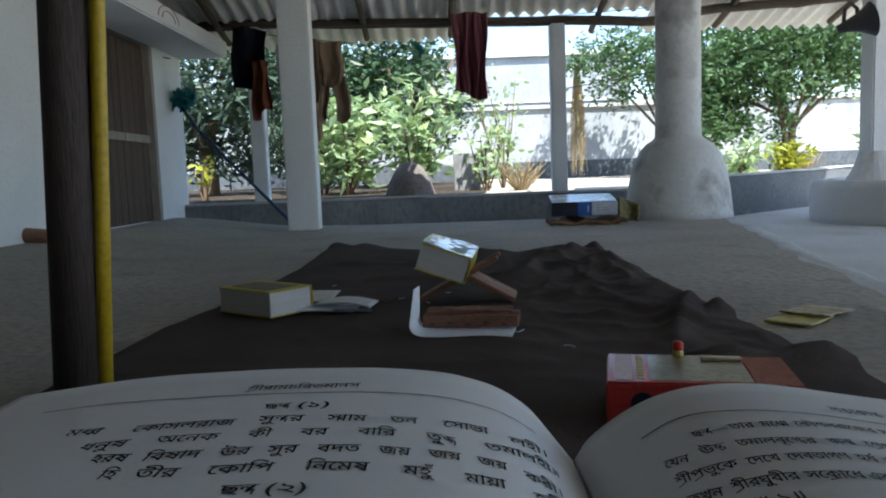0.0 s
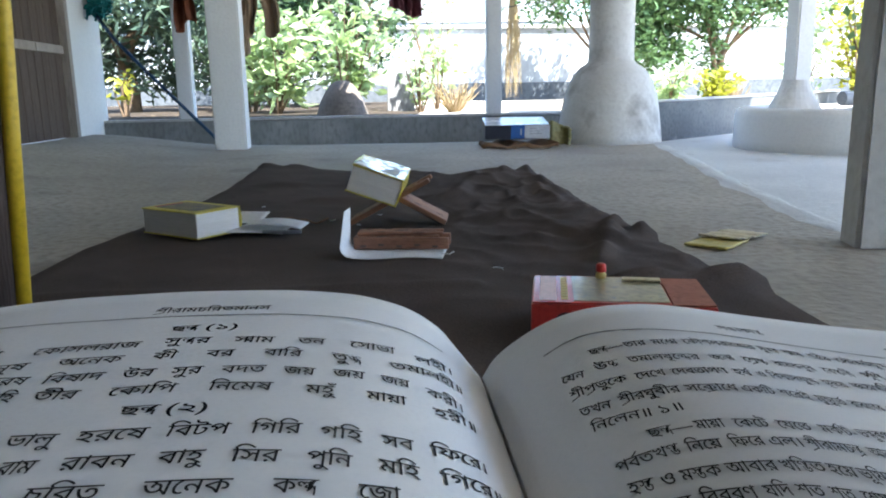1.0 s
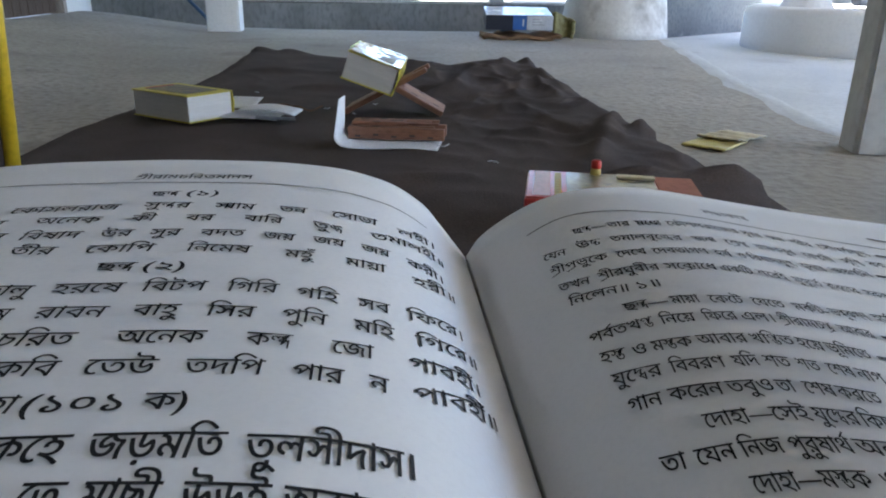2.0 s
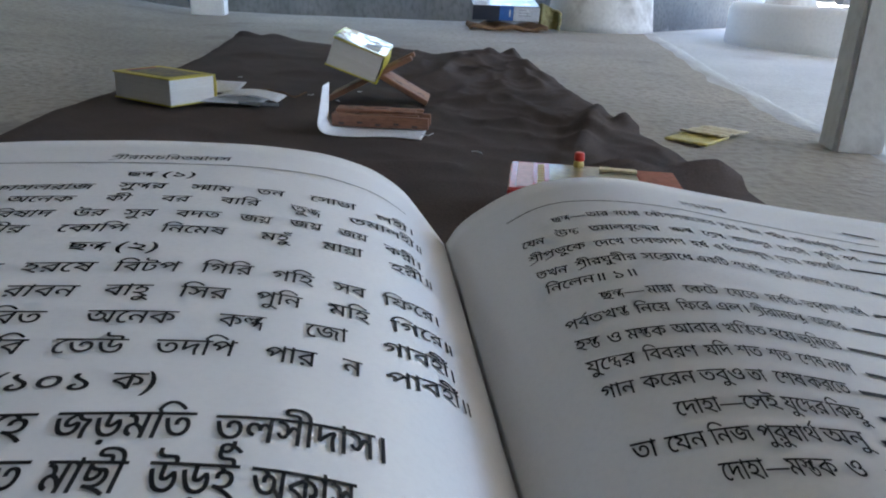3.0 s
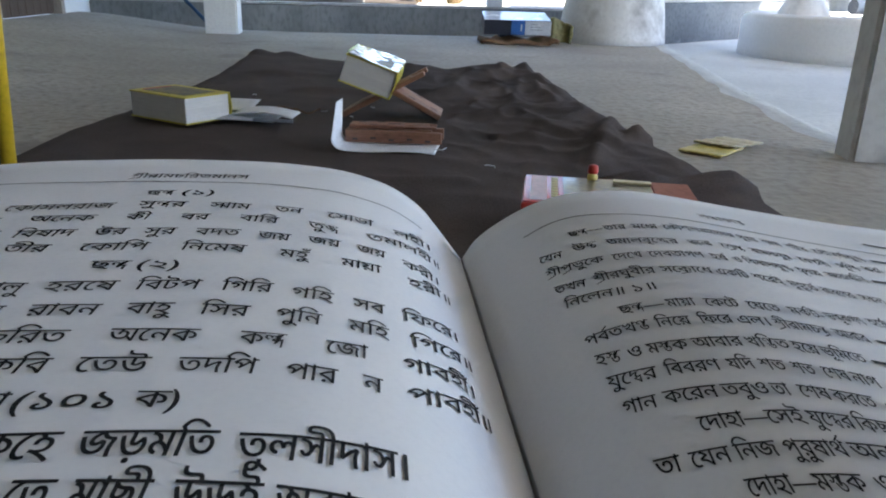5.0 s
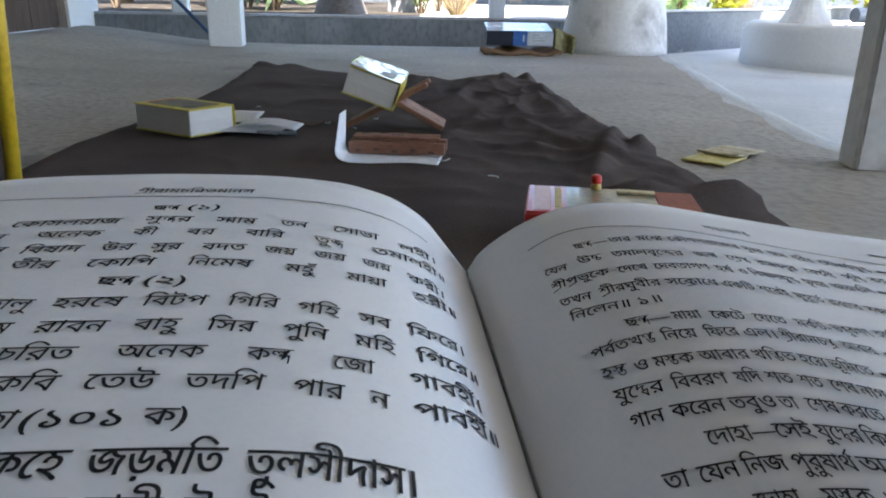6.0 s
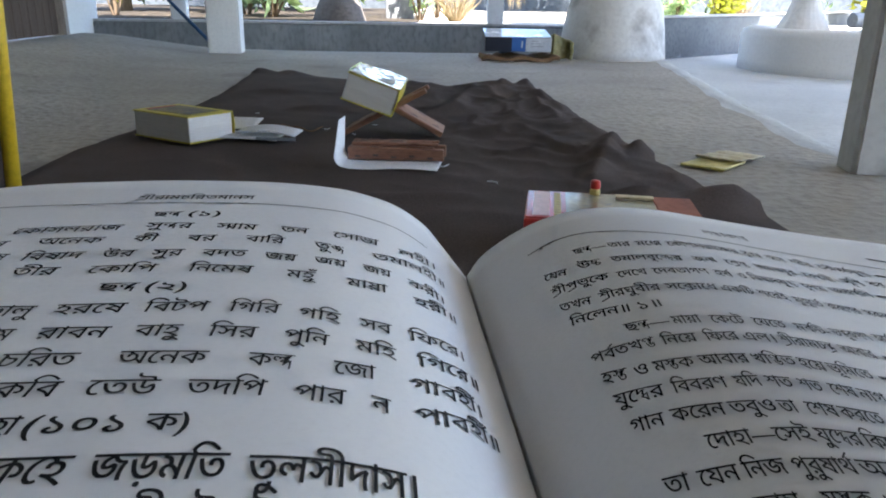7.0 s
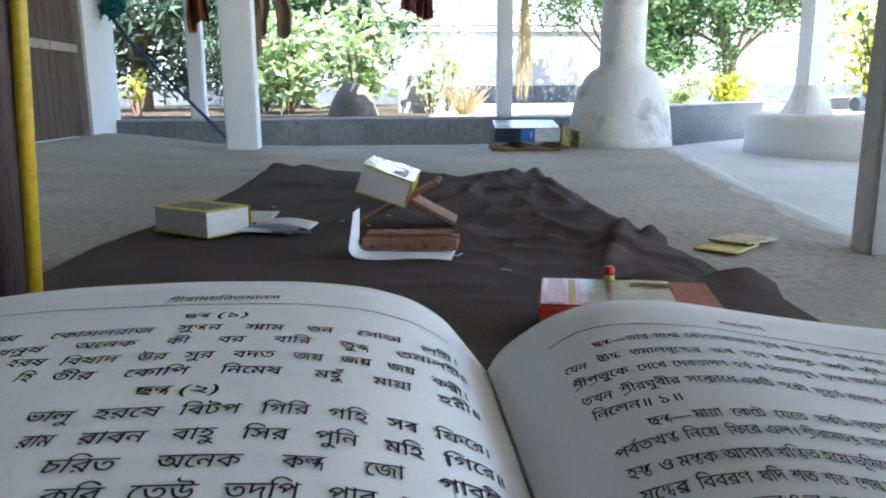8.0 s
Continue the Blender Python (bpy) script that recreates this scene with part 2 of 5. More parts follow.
def tube(pts, radii, seg=10, bm=None):
    bm = bm or bmesh.new()
    pts = [Vector(p) for p in pts]
    rings = []
    side = None
    for i, p in enumerate(pts):
        d = (pts[min(i + 1, len(pts) - 1)] - pts[max(i - 1, 0)]).normalized()
        side = (side - d * side.dot(d)).normalized() if side else d.orthogonal().normalized()
        up = d.cross(side)
        r = radii[i] if isinstance(radii, (list, tuple)) else radii
        rings.append([bm.verts.new(p + (side * math.cos(k * 2 * math.pi / seg) + up * math.sin(k * 2 * math.pi / seg)) * r) for k in range(seg)])
    for a, b in zip(rings, rings[1:]):
        for k in range(seg):
            bm.faces.new((a[k], a[(k + 1) % seg], b[(k + 1) % seg], b[k]))
    bm.faces.new(rings[0][::-1])
    bm.faces.new(rings[-1])
    return bm


def rough_box(x0, x1, y0, y1, z0, z1, amp, step=0.15, seed=0):
    """A masonry block with hand-plastered, slightly uneven faces."""
    b = bmesh.new()
    bmesh.ops.create_cube(b, size=1.0, matrix=Matrix.LocRotScale(((x0 + x1) / 2, (y0 + y1) / 2, (z0 + z1) / 2), None, (x1 - x0, y1 - y0, z1 - z0)))
    bmesh.ops.bevel(b, geom=b.edges[:], offset=min(0.012, (x1 - x0) / 8), segments=2, affect="EDGES")
    for axis, lo, hi in ((0, x0, x1), (1, y0, y1), (2, z0, z1)):
        for k in range(1, min(30, int((hi - lo) / step))):
            co, no = [0, 0, 0], [0, 0, 0]
            co[axis], no[axis] = lo + k * (hi - lo) / min(30, int((hi - lo) / step)), 1
            bmesh.ops.bisect_plane(b, geom=b.verts[:] + b.edges[:] + b.faces[:], plane_co=co, plane_no=no)
    for v in b.verts:
        v.co += noise.noise_vector(v.co * 2.3 + Vector((seed, 0, 0))) * amp
    return b


def leaves(name, spots, n, size, material, parent, seed, wide=0.42, droop=0.3):
    """A crown: n folded leaves in sprays round the spots (x, y, z, spread)."""
    r = np.random.RandomState(seed)
    vs, fs = [], []
    per = max(1, n // len(spots))
    for sx, sy, sz, sp in spots:
        d0 = r.normal(size=3)
        d0 /= np.linalg.norm(d0)
        for _ in range(per):
            p = np.array((sx, sy, sz)) + r.normal(size=3) * sp * np.array((1, 1, 0.8))
            d = d0 * 0.6 + r.normal(size=3)
            d[2] = d[2] * 0.6 - droop
            d /= np.linalg.norm(d)
            s = np.cross(d, r.normal(size=3))
            s /= np.linalg.norm(s)
            nn = np.cross(d, s)
            L = size * r.uniform(0.6, 1.25)
            w = L * wide * 0.5
            k = len(vs)
            vs += [p, p + d * L * 0.45 + s * w + nn * w * 0.35, p + d * L - nn * L * 0.12, p + d * L * 0.45 - s * w + nn * w * 0.35, p + d * L * 0.5]
            fs += [(k, k + 1, k + 4), (k + 1, k + 2, k + 4), (k, k + 4, k + 3), (k + 4, k + 2, k + 3)]
    me = bpy.data.meshes.new(name)
    me.from_pydata([tuple(v) for v in vs], [], fs)
    me.materials.append(material)
    me.shade_smooth()
    ob = new(name, me)
    ob.parent = parent
    return ob


def roof_z(y):
    return 1.84 + 0.25 * (8.25 - y) if y > 0.6 else 1.84 + 0.25 * 7.65 - 0.25 * (0.6 - y)


def floor_z(x, y):
    k = min(1.0, max(0.0, (-1.25 - x) / 1.4))
    return 0.11 * k * k * (3 - 2 * k) + 0.006 * noise.noise(Vector((x * 0.9, y * 0.9, 0)))


# ---- ground, platform, aisle ----
def ground_z(x, y):
    back = 7.7 if x < 2.25 else 7.1 + (x - 2.25) * 0.8
    inside = -7.0 < x < 5.1 and -6.5 < y < back
    if inside:
        return -0.35
    return 0.19 + 0.008 * max(0.0, min(12.0, y - 7.7)) + 0.03 * noise.noise(Vector((x * 0.5, y * 0.5, 3)))


def axis(near, step, far):
    a = list(np.arange(near[0], near[1] + 0.01, step))
    return [-far, -far / 4, -60, -30, -18] + [q for q in a] + [28, 45, 90, far / 4, far]


gx, gy = axis((-12, 14), 0.25, 3000), axis((-9, 18), 0.15, 3000)
bm = grid(lambda u, v: (gx[round(u * (len(gx) - 1))], gy[round(v * (len(gy) - 1))], ground_z(gx[round(u * (len(gx) - 1))], gy[round(v * (len(gy) - 1))])), len(gx) - 1, len(gy) - 1)
thing("ground", "sunlit sandy yard soil with darker patches", "ground", bm, SOIL, smooth=True, kind="structure")

thing("aisle_floor", "smooth pale grey cement floor one step lower", "floor", rough_box(-2.75, 5.25, -4.2, 9.3, -0.3, -0.06, 0.004, 0.5), CEMENT_PALE, kind="structure")


def right_edge(y):
    pts = [(-4.0, 1.3), (0.0, 1.45), (2.3, 1.515), (2.69, 1.57), (3.59, 1.78), (6.3, 2.42), (7.5, 2.6)]
    for (ya, xa), (yb, xb) in zip(pts, pts[1:]):
        if y <= yb:
            return xa + (xb - xa) * max(0, (y - ya)) / (yb - ya)
    return pts[-1][1]


def platform_point(u, v):
    x = -2.68
    for _ in range(4):
        back = 6.86 + 0.42 * min(1, max(0, (-0.6 - x) / 2)) - 0.25 * min(1, max(0, (x - 1.4) / 1.0)) ** 2
        y = -4.0 + (back + 4.0) * v
        x = -2.68 + (right_edge(y) + 2.68) * u
    return Vector((x + 0.012 * noise.noise(Vector((y * 3, 1, 0))) * (u > 0.99), y, 0))


def platform_surface(u, v):
    p = platform_point(u, v)
    p.z = floor_z(p.x, p.y)
    return p


def back_skirt(u, v):
    p = platform_point(u, 1.0)
    p.y += 0.02 * v
    p.z = floor_z(p.x, p.y) - 0.16 * v
    return p


floor_ob = thing("floor", "worn grey cement platform floor with trowel marks", "floor", grid(platform_surface, 100, 150), CEMENT, smooth=True, kind="structure")
part("step_face", grid(back_skirt, 60, 2), CEMENT, floor_ob)


def edge_ramp(u, v):
    y = 1.2 + 5.3 * v
    w = 0.17 + 0.06 * noise.noise(Vector((0, y * 2.2, 5)))
    x = right_edge(y) + 0.08 - w * (1 - u) + 0.02 * noise.noise(Vector((0, y * 4.1, 9))) * (1 - u)
    k = max(0.0, (u - 0.45) / 0.55)
    return (x, y, floor_z(x, y) + 0.005 * math.sin(min(1, u * 3) * 1.57) - 0.075 * k * k + 0.003 * noise.noise(Vector((u * 3, y * 5, 2))))


thing("platform_edge", "pale rounded cement edge sloping to the aisle", "floor edge", grid(edge_ramp, 14, 130), CEMENT_PALE, kind="structure")

# parapet with grey plaster face and pale coping
parapet = thing("parapet", "low grey plastered parapet with pale coping", "parapet", rough_box(-2.7, 2.35, 7.6, 7.75, -0.3, 0.205, 0.006, 0.2), GREY_PLASTER, kind="structure")
part("coping", rough_box(-2.7, 2.35, 7.59, 7.77, 0.207, 0.228, 0.004, 0.2, 4), COPING, parapet)
ang = math.degrees(math.atan2(0.94, 1.16))
par2 = thing("parapet_east", "taller dark grey plastered parapet wall", "parapet", rough_box(0, 5.6, 0, 0.15, -0.3, 0.31, 0.007, 0.2, 7), SLATE_PLASTER, at=(2.2, 6.72, 0, 0, -0.6, ang), kind="structure")
part("coping", rough_box(0, 5.6, -0.01, 0.17, 0.312, 0.33, 0.004, 0.2, 9), COPING, par2)

# ---- house wall on the west with its door, and unseen walls added to close the place and cut light ----
WX = -2.65
wall_w = thing("wall_west", "white lime-washed house wall, unseen near part grey to bounce less light", "wall", kind="structure")
# Unseen stretch up to y = 4 is grey only to bounce less light.
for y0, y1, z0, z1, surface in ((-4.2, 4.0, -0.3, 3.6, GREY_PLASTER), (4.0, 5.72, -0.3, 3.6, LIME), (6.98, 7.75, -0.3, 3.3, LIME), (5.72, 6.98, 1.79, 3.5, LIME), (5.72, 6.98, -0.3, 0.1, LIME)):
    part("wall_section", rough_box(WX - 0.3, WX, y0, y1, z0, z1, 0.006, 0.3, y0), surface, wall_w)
# Unseen wall added close behind the camera to dim the left page.
thing("light_block_south", "unseen grey plastered wall added to block light from behind", "wall", rough_box(-2.95, 0.12, -0.5, -0.25, -0.3, 3.4, 0.005, 0.5), GREY_PLASTER, kind="structure")
# Added out of view: keeps light from the left off the open book.
thing("light_block_left", "short unseen grey wall added to shade the book from the left", "wall", rough_box(-0.78, -0.64, -0.25, 0.5, -0.02, 3.3, 0.004, 0.4, 6), GREY_PLASTER, kind="structure")
# Added, never in view: closes the far rear and limits light from there.
thing("wall_back", "unseen grey plastered wall added to close the aisle", "wall", rough_box(-2.95, 5.5, -4.4, -4.15, -0.3, 2.8, 0.005, 0.5, 2), GREY_PLASTER, kind="structure")
thing("dark_room", "dim closed room behind the door", "room", box(-4.2, -4.1, 5.0, 7.7, -0.3, 2.4), GREY_PLASTER, kind="structure")

door = thing("door_1", "brown weathered double plank door, closed, in a pale frame", "door", at=(WX - 0.06, 0, 0.1), kind="structure")
D0, D1, DZ = 5.74, 6.96, 1.68
fr = part("door_frame", box(-0.04, 0.08, D0, D0 + 0.07, 0, DZ, 0.006), FRAME_WOOD, door, "pale worn wooden frame")
part("door_frame", box(-0.04, 0.08, D1 - 0.07, D1, 0, DZ, 0.006), FRAME_WOOD, door)
part("door_frame", box(-0.04, 0.085, D0, D1, DZ - 0.08, DZ + 0.01, 0.006), FRAME_WOOD, door)
mid = (D0 + D1) / 2
for a, b in ((D0 + 0.075, mid - 0.003), (mid + 0.003, D1 - 0.075)):
    leaf = part("door_leaf", box(-0.02, 0.005, a, b, 0.01, DZ - 0.085, 0.003), DOOR_WOOD, door)
    n = 4
    for k in range(n):
        w = (b - a) / n
        part("plank", box(0.006, 0.016, a + k * w + 0.003, a + (k + 1) * w - 0.003, 0.02, DZ - 0.095, 0.003, 1), DOOR_WOOD, leaf)
    part("rail", box(0.017, 0.04, a + 0.004, b - 0.004, 0.72, 0.79, 0.004), FRAME_WOOD, leaf, "pale cross rail")

thing("sunshade", "white concrete sunshade slab over the door", "sunshade", rough_box(WX + 0.002, -2.16, 4.4, 7.76, 1.70, 1.86, 0.006, 0.2, 3), LIME, kind="structure")
bm = bmesh.new()
for r in (0.095, 0.06):
    tube([(-2.153, 6.12 + 2.4 * r * math.cos(a * math.pi / 10), 1.745 + 1.15 * r * math.sin(a * math.pi / 10)) for a in range(11)], 0.003, 5, bm)
thing("chalk_arch", "small red painted arch mark on the sunshade", "wall mark", bm, RED_CHALK)

# ---- columns ----
def square_column(x, y, z0, z1, w, turn, label, material, seed):
    b = rough_box(-w / 2, w / 2, -w / 2, w / 2, 0, z1 - z0, 0.004, 0.12, seed)
    return thing("column", label, "column", b, material, at=(x, y, z0, 0, 0, turn), group="square columns", kind="structure")


square_column(-1.235, 6.57, -0.01, 2.22, 0.262, 2, "square white lime-washed column with worn corners", LIME, 1)
square_column(-1.86, 7.675, 0.225, 1.97, 0.145, 0, "slim white column standing on the parapet", LIME, 2)
square_column(1.19, 7.675, 0.225, 1.9, 0.15, 0, "slim white column standing on the parapet", LIME, 3)
square_column(1.415, 1.995, -0.01, 3.35, 0.135, -14, "slim white column with cracked plaster foot", LIME_WORN, 5)

prof = [(0.455, -0.02), (0.45, 0.05), (0.437, 0.15), (0.42, 0.27), (0.395, 0.4), (0.36, 0.5), (0.315, 0.58), (0.265, 0.635), (0.215, 0.665), (0.194, 0.69), (0.19, 0.8), (0.188, 1.2), (0.185, 1.8), (0.185, 2.26)]
thing("round_column", "round white lime-washed column with bell-shaped stained foot", "column", lathe(prof, 40, 0.02), LIME_WORN, at=(2.02, 6.44, 0), smooth=True, kind="structure")

# ---- round planter with a column in it ----
ring = [(0.96, -0.08), (0.955, 0.05), (0.95, 0.25), (0.935, 0.295), (0.88, 0.316), (0.78, 0.312), (0.72, 0.29), (0.7, 0.22), (0.35, 0.22), (0.02, 0.23)]
planter = thing("planter", "round low white plastered planter ring on the aisle floor", "planter", lathe(ring, 56, 0.012, 3), LIME, at=(4.02, 6.05, -0.035), smooth=True)
part("soil_fill", lathe([(0.72, 0.22), (0.7, 0.275), (0.4, 0.29), (0.02, 0.3)], 30, 0.03), SOIL, planter, "brown earth and litter")
cone = [(0.24, 0.25), (0.21, 0.31), (0.17, 0.38), (0.14, 0.44), (0.12, 0.5), (0.11, 0.54)]
part("column_foot", lathe(cone, 24, 0.08, 8), LIME_WORN, planter).location = (-0.40, 0.25, 0)
square_column(3.62, 6.3, 0.2, 2.3, 0.165, 8, "white square column rising from the planter", LIME, 6)
thing("drain_pipe", "grey plastic pipe lying on the planter rim", "pipe", solid(tube([(0, 0, 0), (0.75, 0.12, 0.0)], 0.055, 18), -0.004), PVC, at=(3.86, 6.0, 0.345))

# ---- roof: corrugated sheets on pole beams ----
roof = thing("ceiling", "grey corrugated asbestos roof sheets", "roof", kind="structure")


def sheet(x0, x1, ya, yb, lift):
    n = int((x1 - x0) / 0.146 * 10)

    def f(u, v):
        x, y = x0 + (x1 - x0) * u, ya + (yb - ya) * v
        return (x, y, roof_z(y) + lift + 0.026 * math.cos(2 * math.pi * x / 0.146))
    return grid(f, n, 3)


bmr = bmesh.new()
for x0, x1, eave in ((-3.4, -2.35, 8.28), (-2.37, -1.32, 8.32), (-1.34, -0.29, 8.25), (-0.31, 0.12, 8.22), (0.10, 1.15, 7.72), (1.13, 2.18, 7.7), (2.16, 3.21, 8.2), (3.19, 4.24, 8.24), (4.22, 4.95, 8.26)):
    for k, (ya, yb) in enumerate(((0.6, 2.4), (2.3, 4.3), (4.2, 6.2), (6.1, eave))):
        merge(bmr, sheet(x0, x1, ya, yb, 0.05 + 0.012 * ((k + int(x0 * 10)) % 2)))
    merge(bmr, sheet(x0, x1, -5.2, 0.62, 0.06))
# Unseen extra sheets on the right, added to block high light from the book.
for x0, x1 in ((4.93, 5.98), (5.96, 7.01)):
    for ya, yb, lift in ((-5.2, 0.62, 0.06), (0.6, 2.4, 0.05), (2.3, 4.3, 0.062), (4.2, 5.4, 0.05)):
        merge(bmr, sheet(x0, x1, ya, yb, lift))
solid(bmr, 0.006)
part("roof_sheets", bmr, ASBESTOS, roof, smooth=True)


def beam(x0, x1, y, z0, z1, r, name, label, seed):
    pts = [(x0 + (x1 - x0) * k / 14, y + 0.04 * noise.noise(Vector((k * 0.6, seed, 0))), z0 + (z1 - z0) * k / 14 + 0.025 * noise.noise(Vector((k * 0.5, seed, 7)))) for k in range(15)]
    return thing(name, label, "beam", tube(pts, [r * (1 + 0.12 * noise.noise(Vector((k * 0.9, seed, 2)))) for k in range(15)], 12), DARK_WOOD, smooth=True, kind="structure")


beam(-2.6, 2.4, 7.66, 2.02, 1.895, 0.048, "eave_beam", "rough dark round pole beam under the eave", 1)
beam(2.2, 4.9, 7.55, 1.93, 2.08, 0.045, "eave_beam", "rough dark round pole beam under the eave", 2)
beam(-2.6, 4.2, 6.45, 2.225, 2.23, 0.05, "roof_beam", "rough dark round roof pole", 3)
beam(-2.6, 4.2, 4.2, 2.78, 2.8, 0.05, "roof_beam", "rough dark round roof pole", 4)
for x in (-2.2, -0.75, 0.13, 1.6, 2.9, 4.1):
    b = tube([(x, 8.0, roof_z(8.0) - 0.02), (x + 0.02, 6.0, roof_z(6.0) - 0.025), (x, 3.0, roof_z(3.0) - 0.02), (x, 0.7, roof_z(0.7) - 0.03)], 0.032, 8)
    thing("rafter", "thin dark wooden rafter pole", "rafter", b, DARK_WOOD, smooth=True, group="rafters", kind="structure")

# ---- yard: walls behind the plants ----
yard = thing("compound_wall", "long whitewashed compound wall with dark dado", "wall", rough_box(-16, 24, 16, 16.2, 0.1, 1.72, 0.012, 1.2), YARD_WALL, kind="structure")
part("dado", rough_box(-16, 24, 15.96, 15.997, 0.1, 0.62, 0.006, 1.2, 3), DADO, yard, "dark grey painted band")
part("coping", rough_box(-16, 24, 15.93, 16.25, 1.722, 1.79, 0.008, 1.2, 5), COPING, yard)
house = thing("neighbour_building", "pale blue-white building wall behind the compound wall", "building")
part("wall", rough_box(-2.0, 4.4, 17.6, 22, 0.1, 3.05, 0.01, 1.2), YARD_WALL, house)
part("roof_edge", box(-2.1, 4.5, 17.5, 22.1, 3.052, 3.14, 0.01), COPING, house)
part("band", box(-2.0, 4.4, 17.57, 17.597, 2.0, 2.06, 0.005), COPING, house)


# Dark sheet just over the ground; its colour paints the shade there.
def shade_sheet(u, v):
    x, y = -6.5 + 7.0 * u, 7.8 + 7.6 * v
    y += 0.25 * noise.noise(Vector((x * 0.9, 3, 1))) * v
    x += 0.3 * noise.noise(Vector((2, y * 0.9, 1))) * (u > 0.9)
    return (x, y, ground_z(x, max(y, 7.9)) + 0.012 + 0.006 * noise.noise(Vector((x * 2.5, y * 2.5, 0))))


thing("ground_shade", "dark soil sheet with litter spots, painting the trees' shade on the ground", "soil", grid(shade_sheet, 70, 76), SHADED_SOIL, smooth=True, kind="structure")


# ---- plants ----
def plant(name, label, category, x, y, z, group=""):
    return thing(name, label, category, at=(x, y, z), group=group)


def limb_tree(name, label, x, y, z, trunk_r, limbs, crown_spots, n, size, material, seed, lean=(0, 0), height=1.6, wide=0.42, droop=0.3):
    """A tapered trunk, bent limbs to the given tips, and a leafy crown round the spots."""
    r = random.Random(seed)
    t = plant(name, label, "tree", x, y, z)
    top = Vector((lean[0], lean[1], height))
    b = tube([(0, 0, -0.15), (lean[0] * 0.2 + 0.02, lean[1] * 0.2, height * 0.3), (lean[0] * 0.6 - 0.02, lean[1] * 0.6, height * 0.65), tuple(top)],
             [trunk_r * 1.25, trunk_r, trunk_r * 0.8, trunk_r * 0.6], 10)
    part("trunk", b, BARK, t, smooth=True)
    for tip in limbs:
        tip = Vector(tip)
        start = top * r.uniform(0.45, 1.0)
        m = start.lerp(tip, 0.5) + Vector((r.uniform(-0.12, 0.12), r.uniform(-0.12, 0.12), r.uniform(0.0, 0.15)))
        part("limb", tube([start, m, tip], [trunk_r * 0.45, trunk_r * 0.3, trunk_r * 0.12], 7), BARK, t, smooth=True)
    leaves("crown", crown_spots, n, size, material, t, seed, wide, droop)
    return t


def cloud(seed, n, cx, cy, cz, rx, ry, rz, spread, shell=0.4):
    r = np.random.RandomState(seed)
    out = []
    while len(out) < n:
        p = r.uniform(-1, 1, 3)
        d = np.linalg.norm(p)
        if shell < d < 1 + 0.15 * r.normal():
            out.append((cx + p[0] * rx, cy + p[1] * ry, cz + p[2] * rz, spread * r.uniform(0.6, 1.4)))
    return out


limb_tree("mango_tree", "dense dark-leaved mango tree with stout trunk", -3.45, 11.0, 0.2, 0.13,
          [(-0.8, 0.2, 1.9), (0.7, -0.3, 1.8), (0.2, 0.6, 2.2), (-0.3, -0.6, 1.7), (1.1, 0.3, 1.5)],
          cloud(1, 190, 0.1, 0, 1.55, 1.75, 1.1, 1.15, 0.15, 0.1), 9500, 0.2, LEAF_DARK, 11, height=1.0, wide=0.26, droop=0.6)
limb_tree("shade_tree", "dark green leafy tree with rounded crown", -0.55, 13.0, 0.25, 0.12,
          [(-0.9, 0.2, 2.2), (0.8, -0.3, 2.1), (0.2, 0.6, 2.4), (-0.3, -0.6, 2.0)],
          cloud(2, 150, -0.1, 0, 1.75, 1.15, 1.0, 1.15, 0.15, 0.15), 7500, 0.13, LEAF_DEEP, 12, height=1.1)
limb_tree("far_tree", "dark leafy tree behind the shrubs", -2.3, 14.0, 0.25, 0.1,
          [(-0.6, 0.2, 1.8), (0.6, -0.3, 1.9), (0.1, 0.4, 2.2)],
          cloud(3, 150, 0, 0, 1.5, 1.3, 0.8, 1.4, 0.17, 0.0), 8500, 0.17, LEAF_DARK, 13, height=1.0, wide=0.3, droop=0.5)
limb_tree("hanging_tree", "light green tree with drooping sprays over the wall", 4.3, 14.6, 0.3, 0.07,
          [(-0.9, -0.2, 2.0), (-0.4, 0.1, 2.4), (0.5, -0.1, 2.3), (-1.3, 0.1, 2.3)],
          cloud(4, 80, -0.55, 0, 2.1, 1.25, 0.7, 0.7, 0.13, 0.1), 3600, 0.12, LEAF_MID, 14, height=1.5)
limb_tree("courtyard_tree", "bushy tree with several bare forked stems", 6.0, 13.0, 0.25, 0.08,
          [(-1.5, 0.1, 1.7), (-0.8, 0.3, 2.3), (0.3, 0.2, 2.2), (0.9, -0.2, 1.9), (1.4, 0.1, 2.0), (0.1, -0.4, 1.6), (-0.4, -0.2, 2.0)],
          cloud(5, 260, -0.1, 0, 2.05, 2.15, 0.9, 0.8, 0.16, 0.0) + cloud(6, 60, -1.3, -0.3, 1.15, 0.5, 0.4, 0.55, 0.13, 0.0), 14000, 0.135, LEAF_MID, 15, height=0.9, lean=(0.1, 0))
stem = plant("ivy_stem", "green vine climbing a bare stem", "vine", 5.75, 12.7, 0.25)
part("stem", tube([(0, 0, -0.1), (0.05, 0, 0.6), (-0.1, 0, 1.3), (0.1, 0, 2.0)], [0.05, 0.045, 0.035, 0.02], 7), BARK, stem, smooth=True)
leaves("foliage", [(0.03 * math.sin(k), 0, 0.15 + k * 0.11, 0.11) for k in range(15)], 900, 0.11, LEAF_MID, stem, 16)


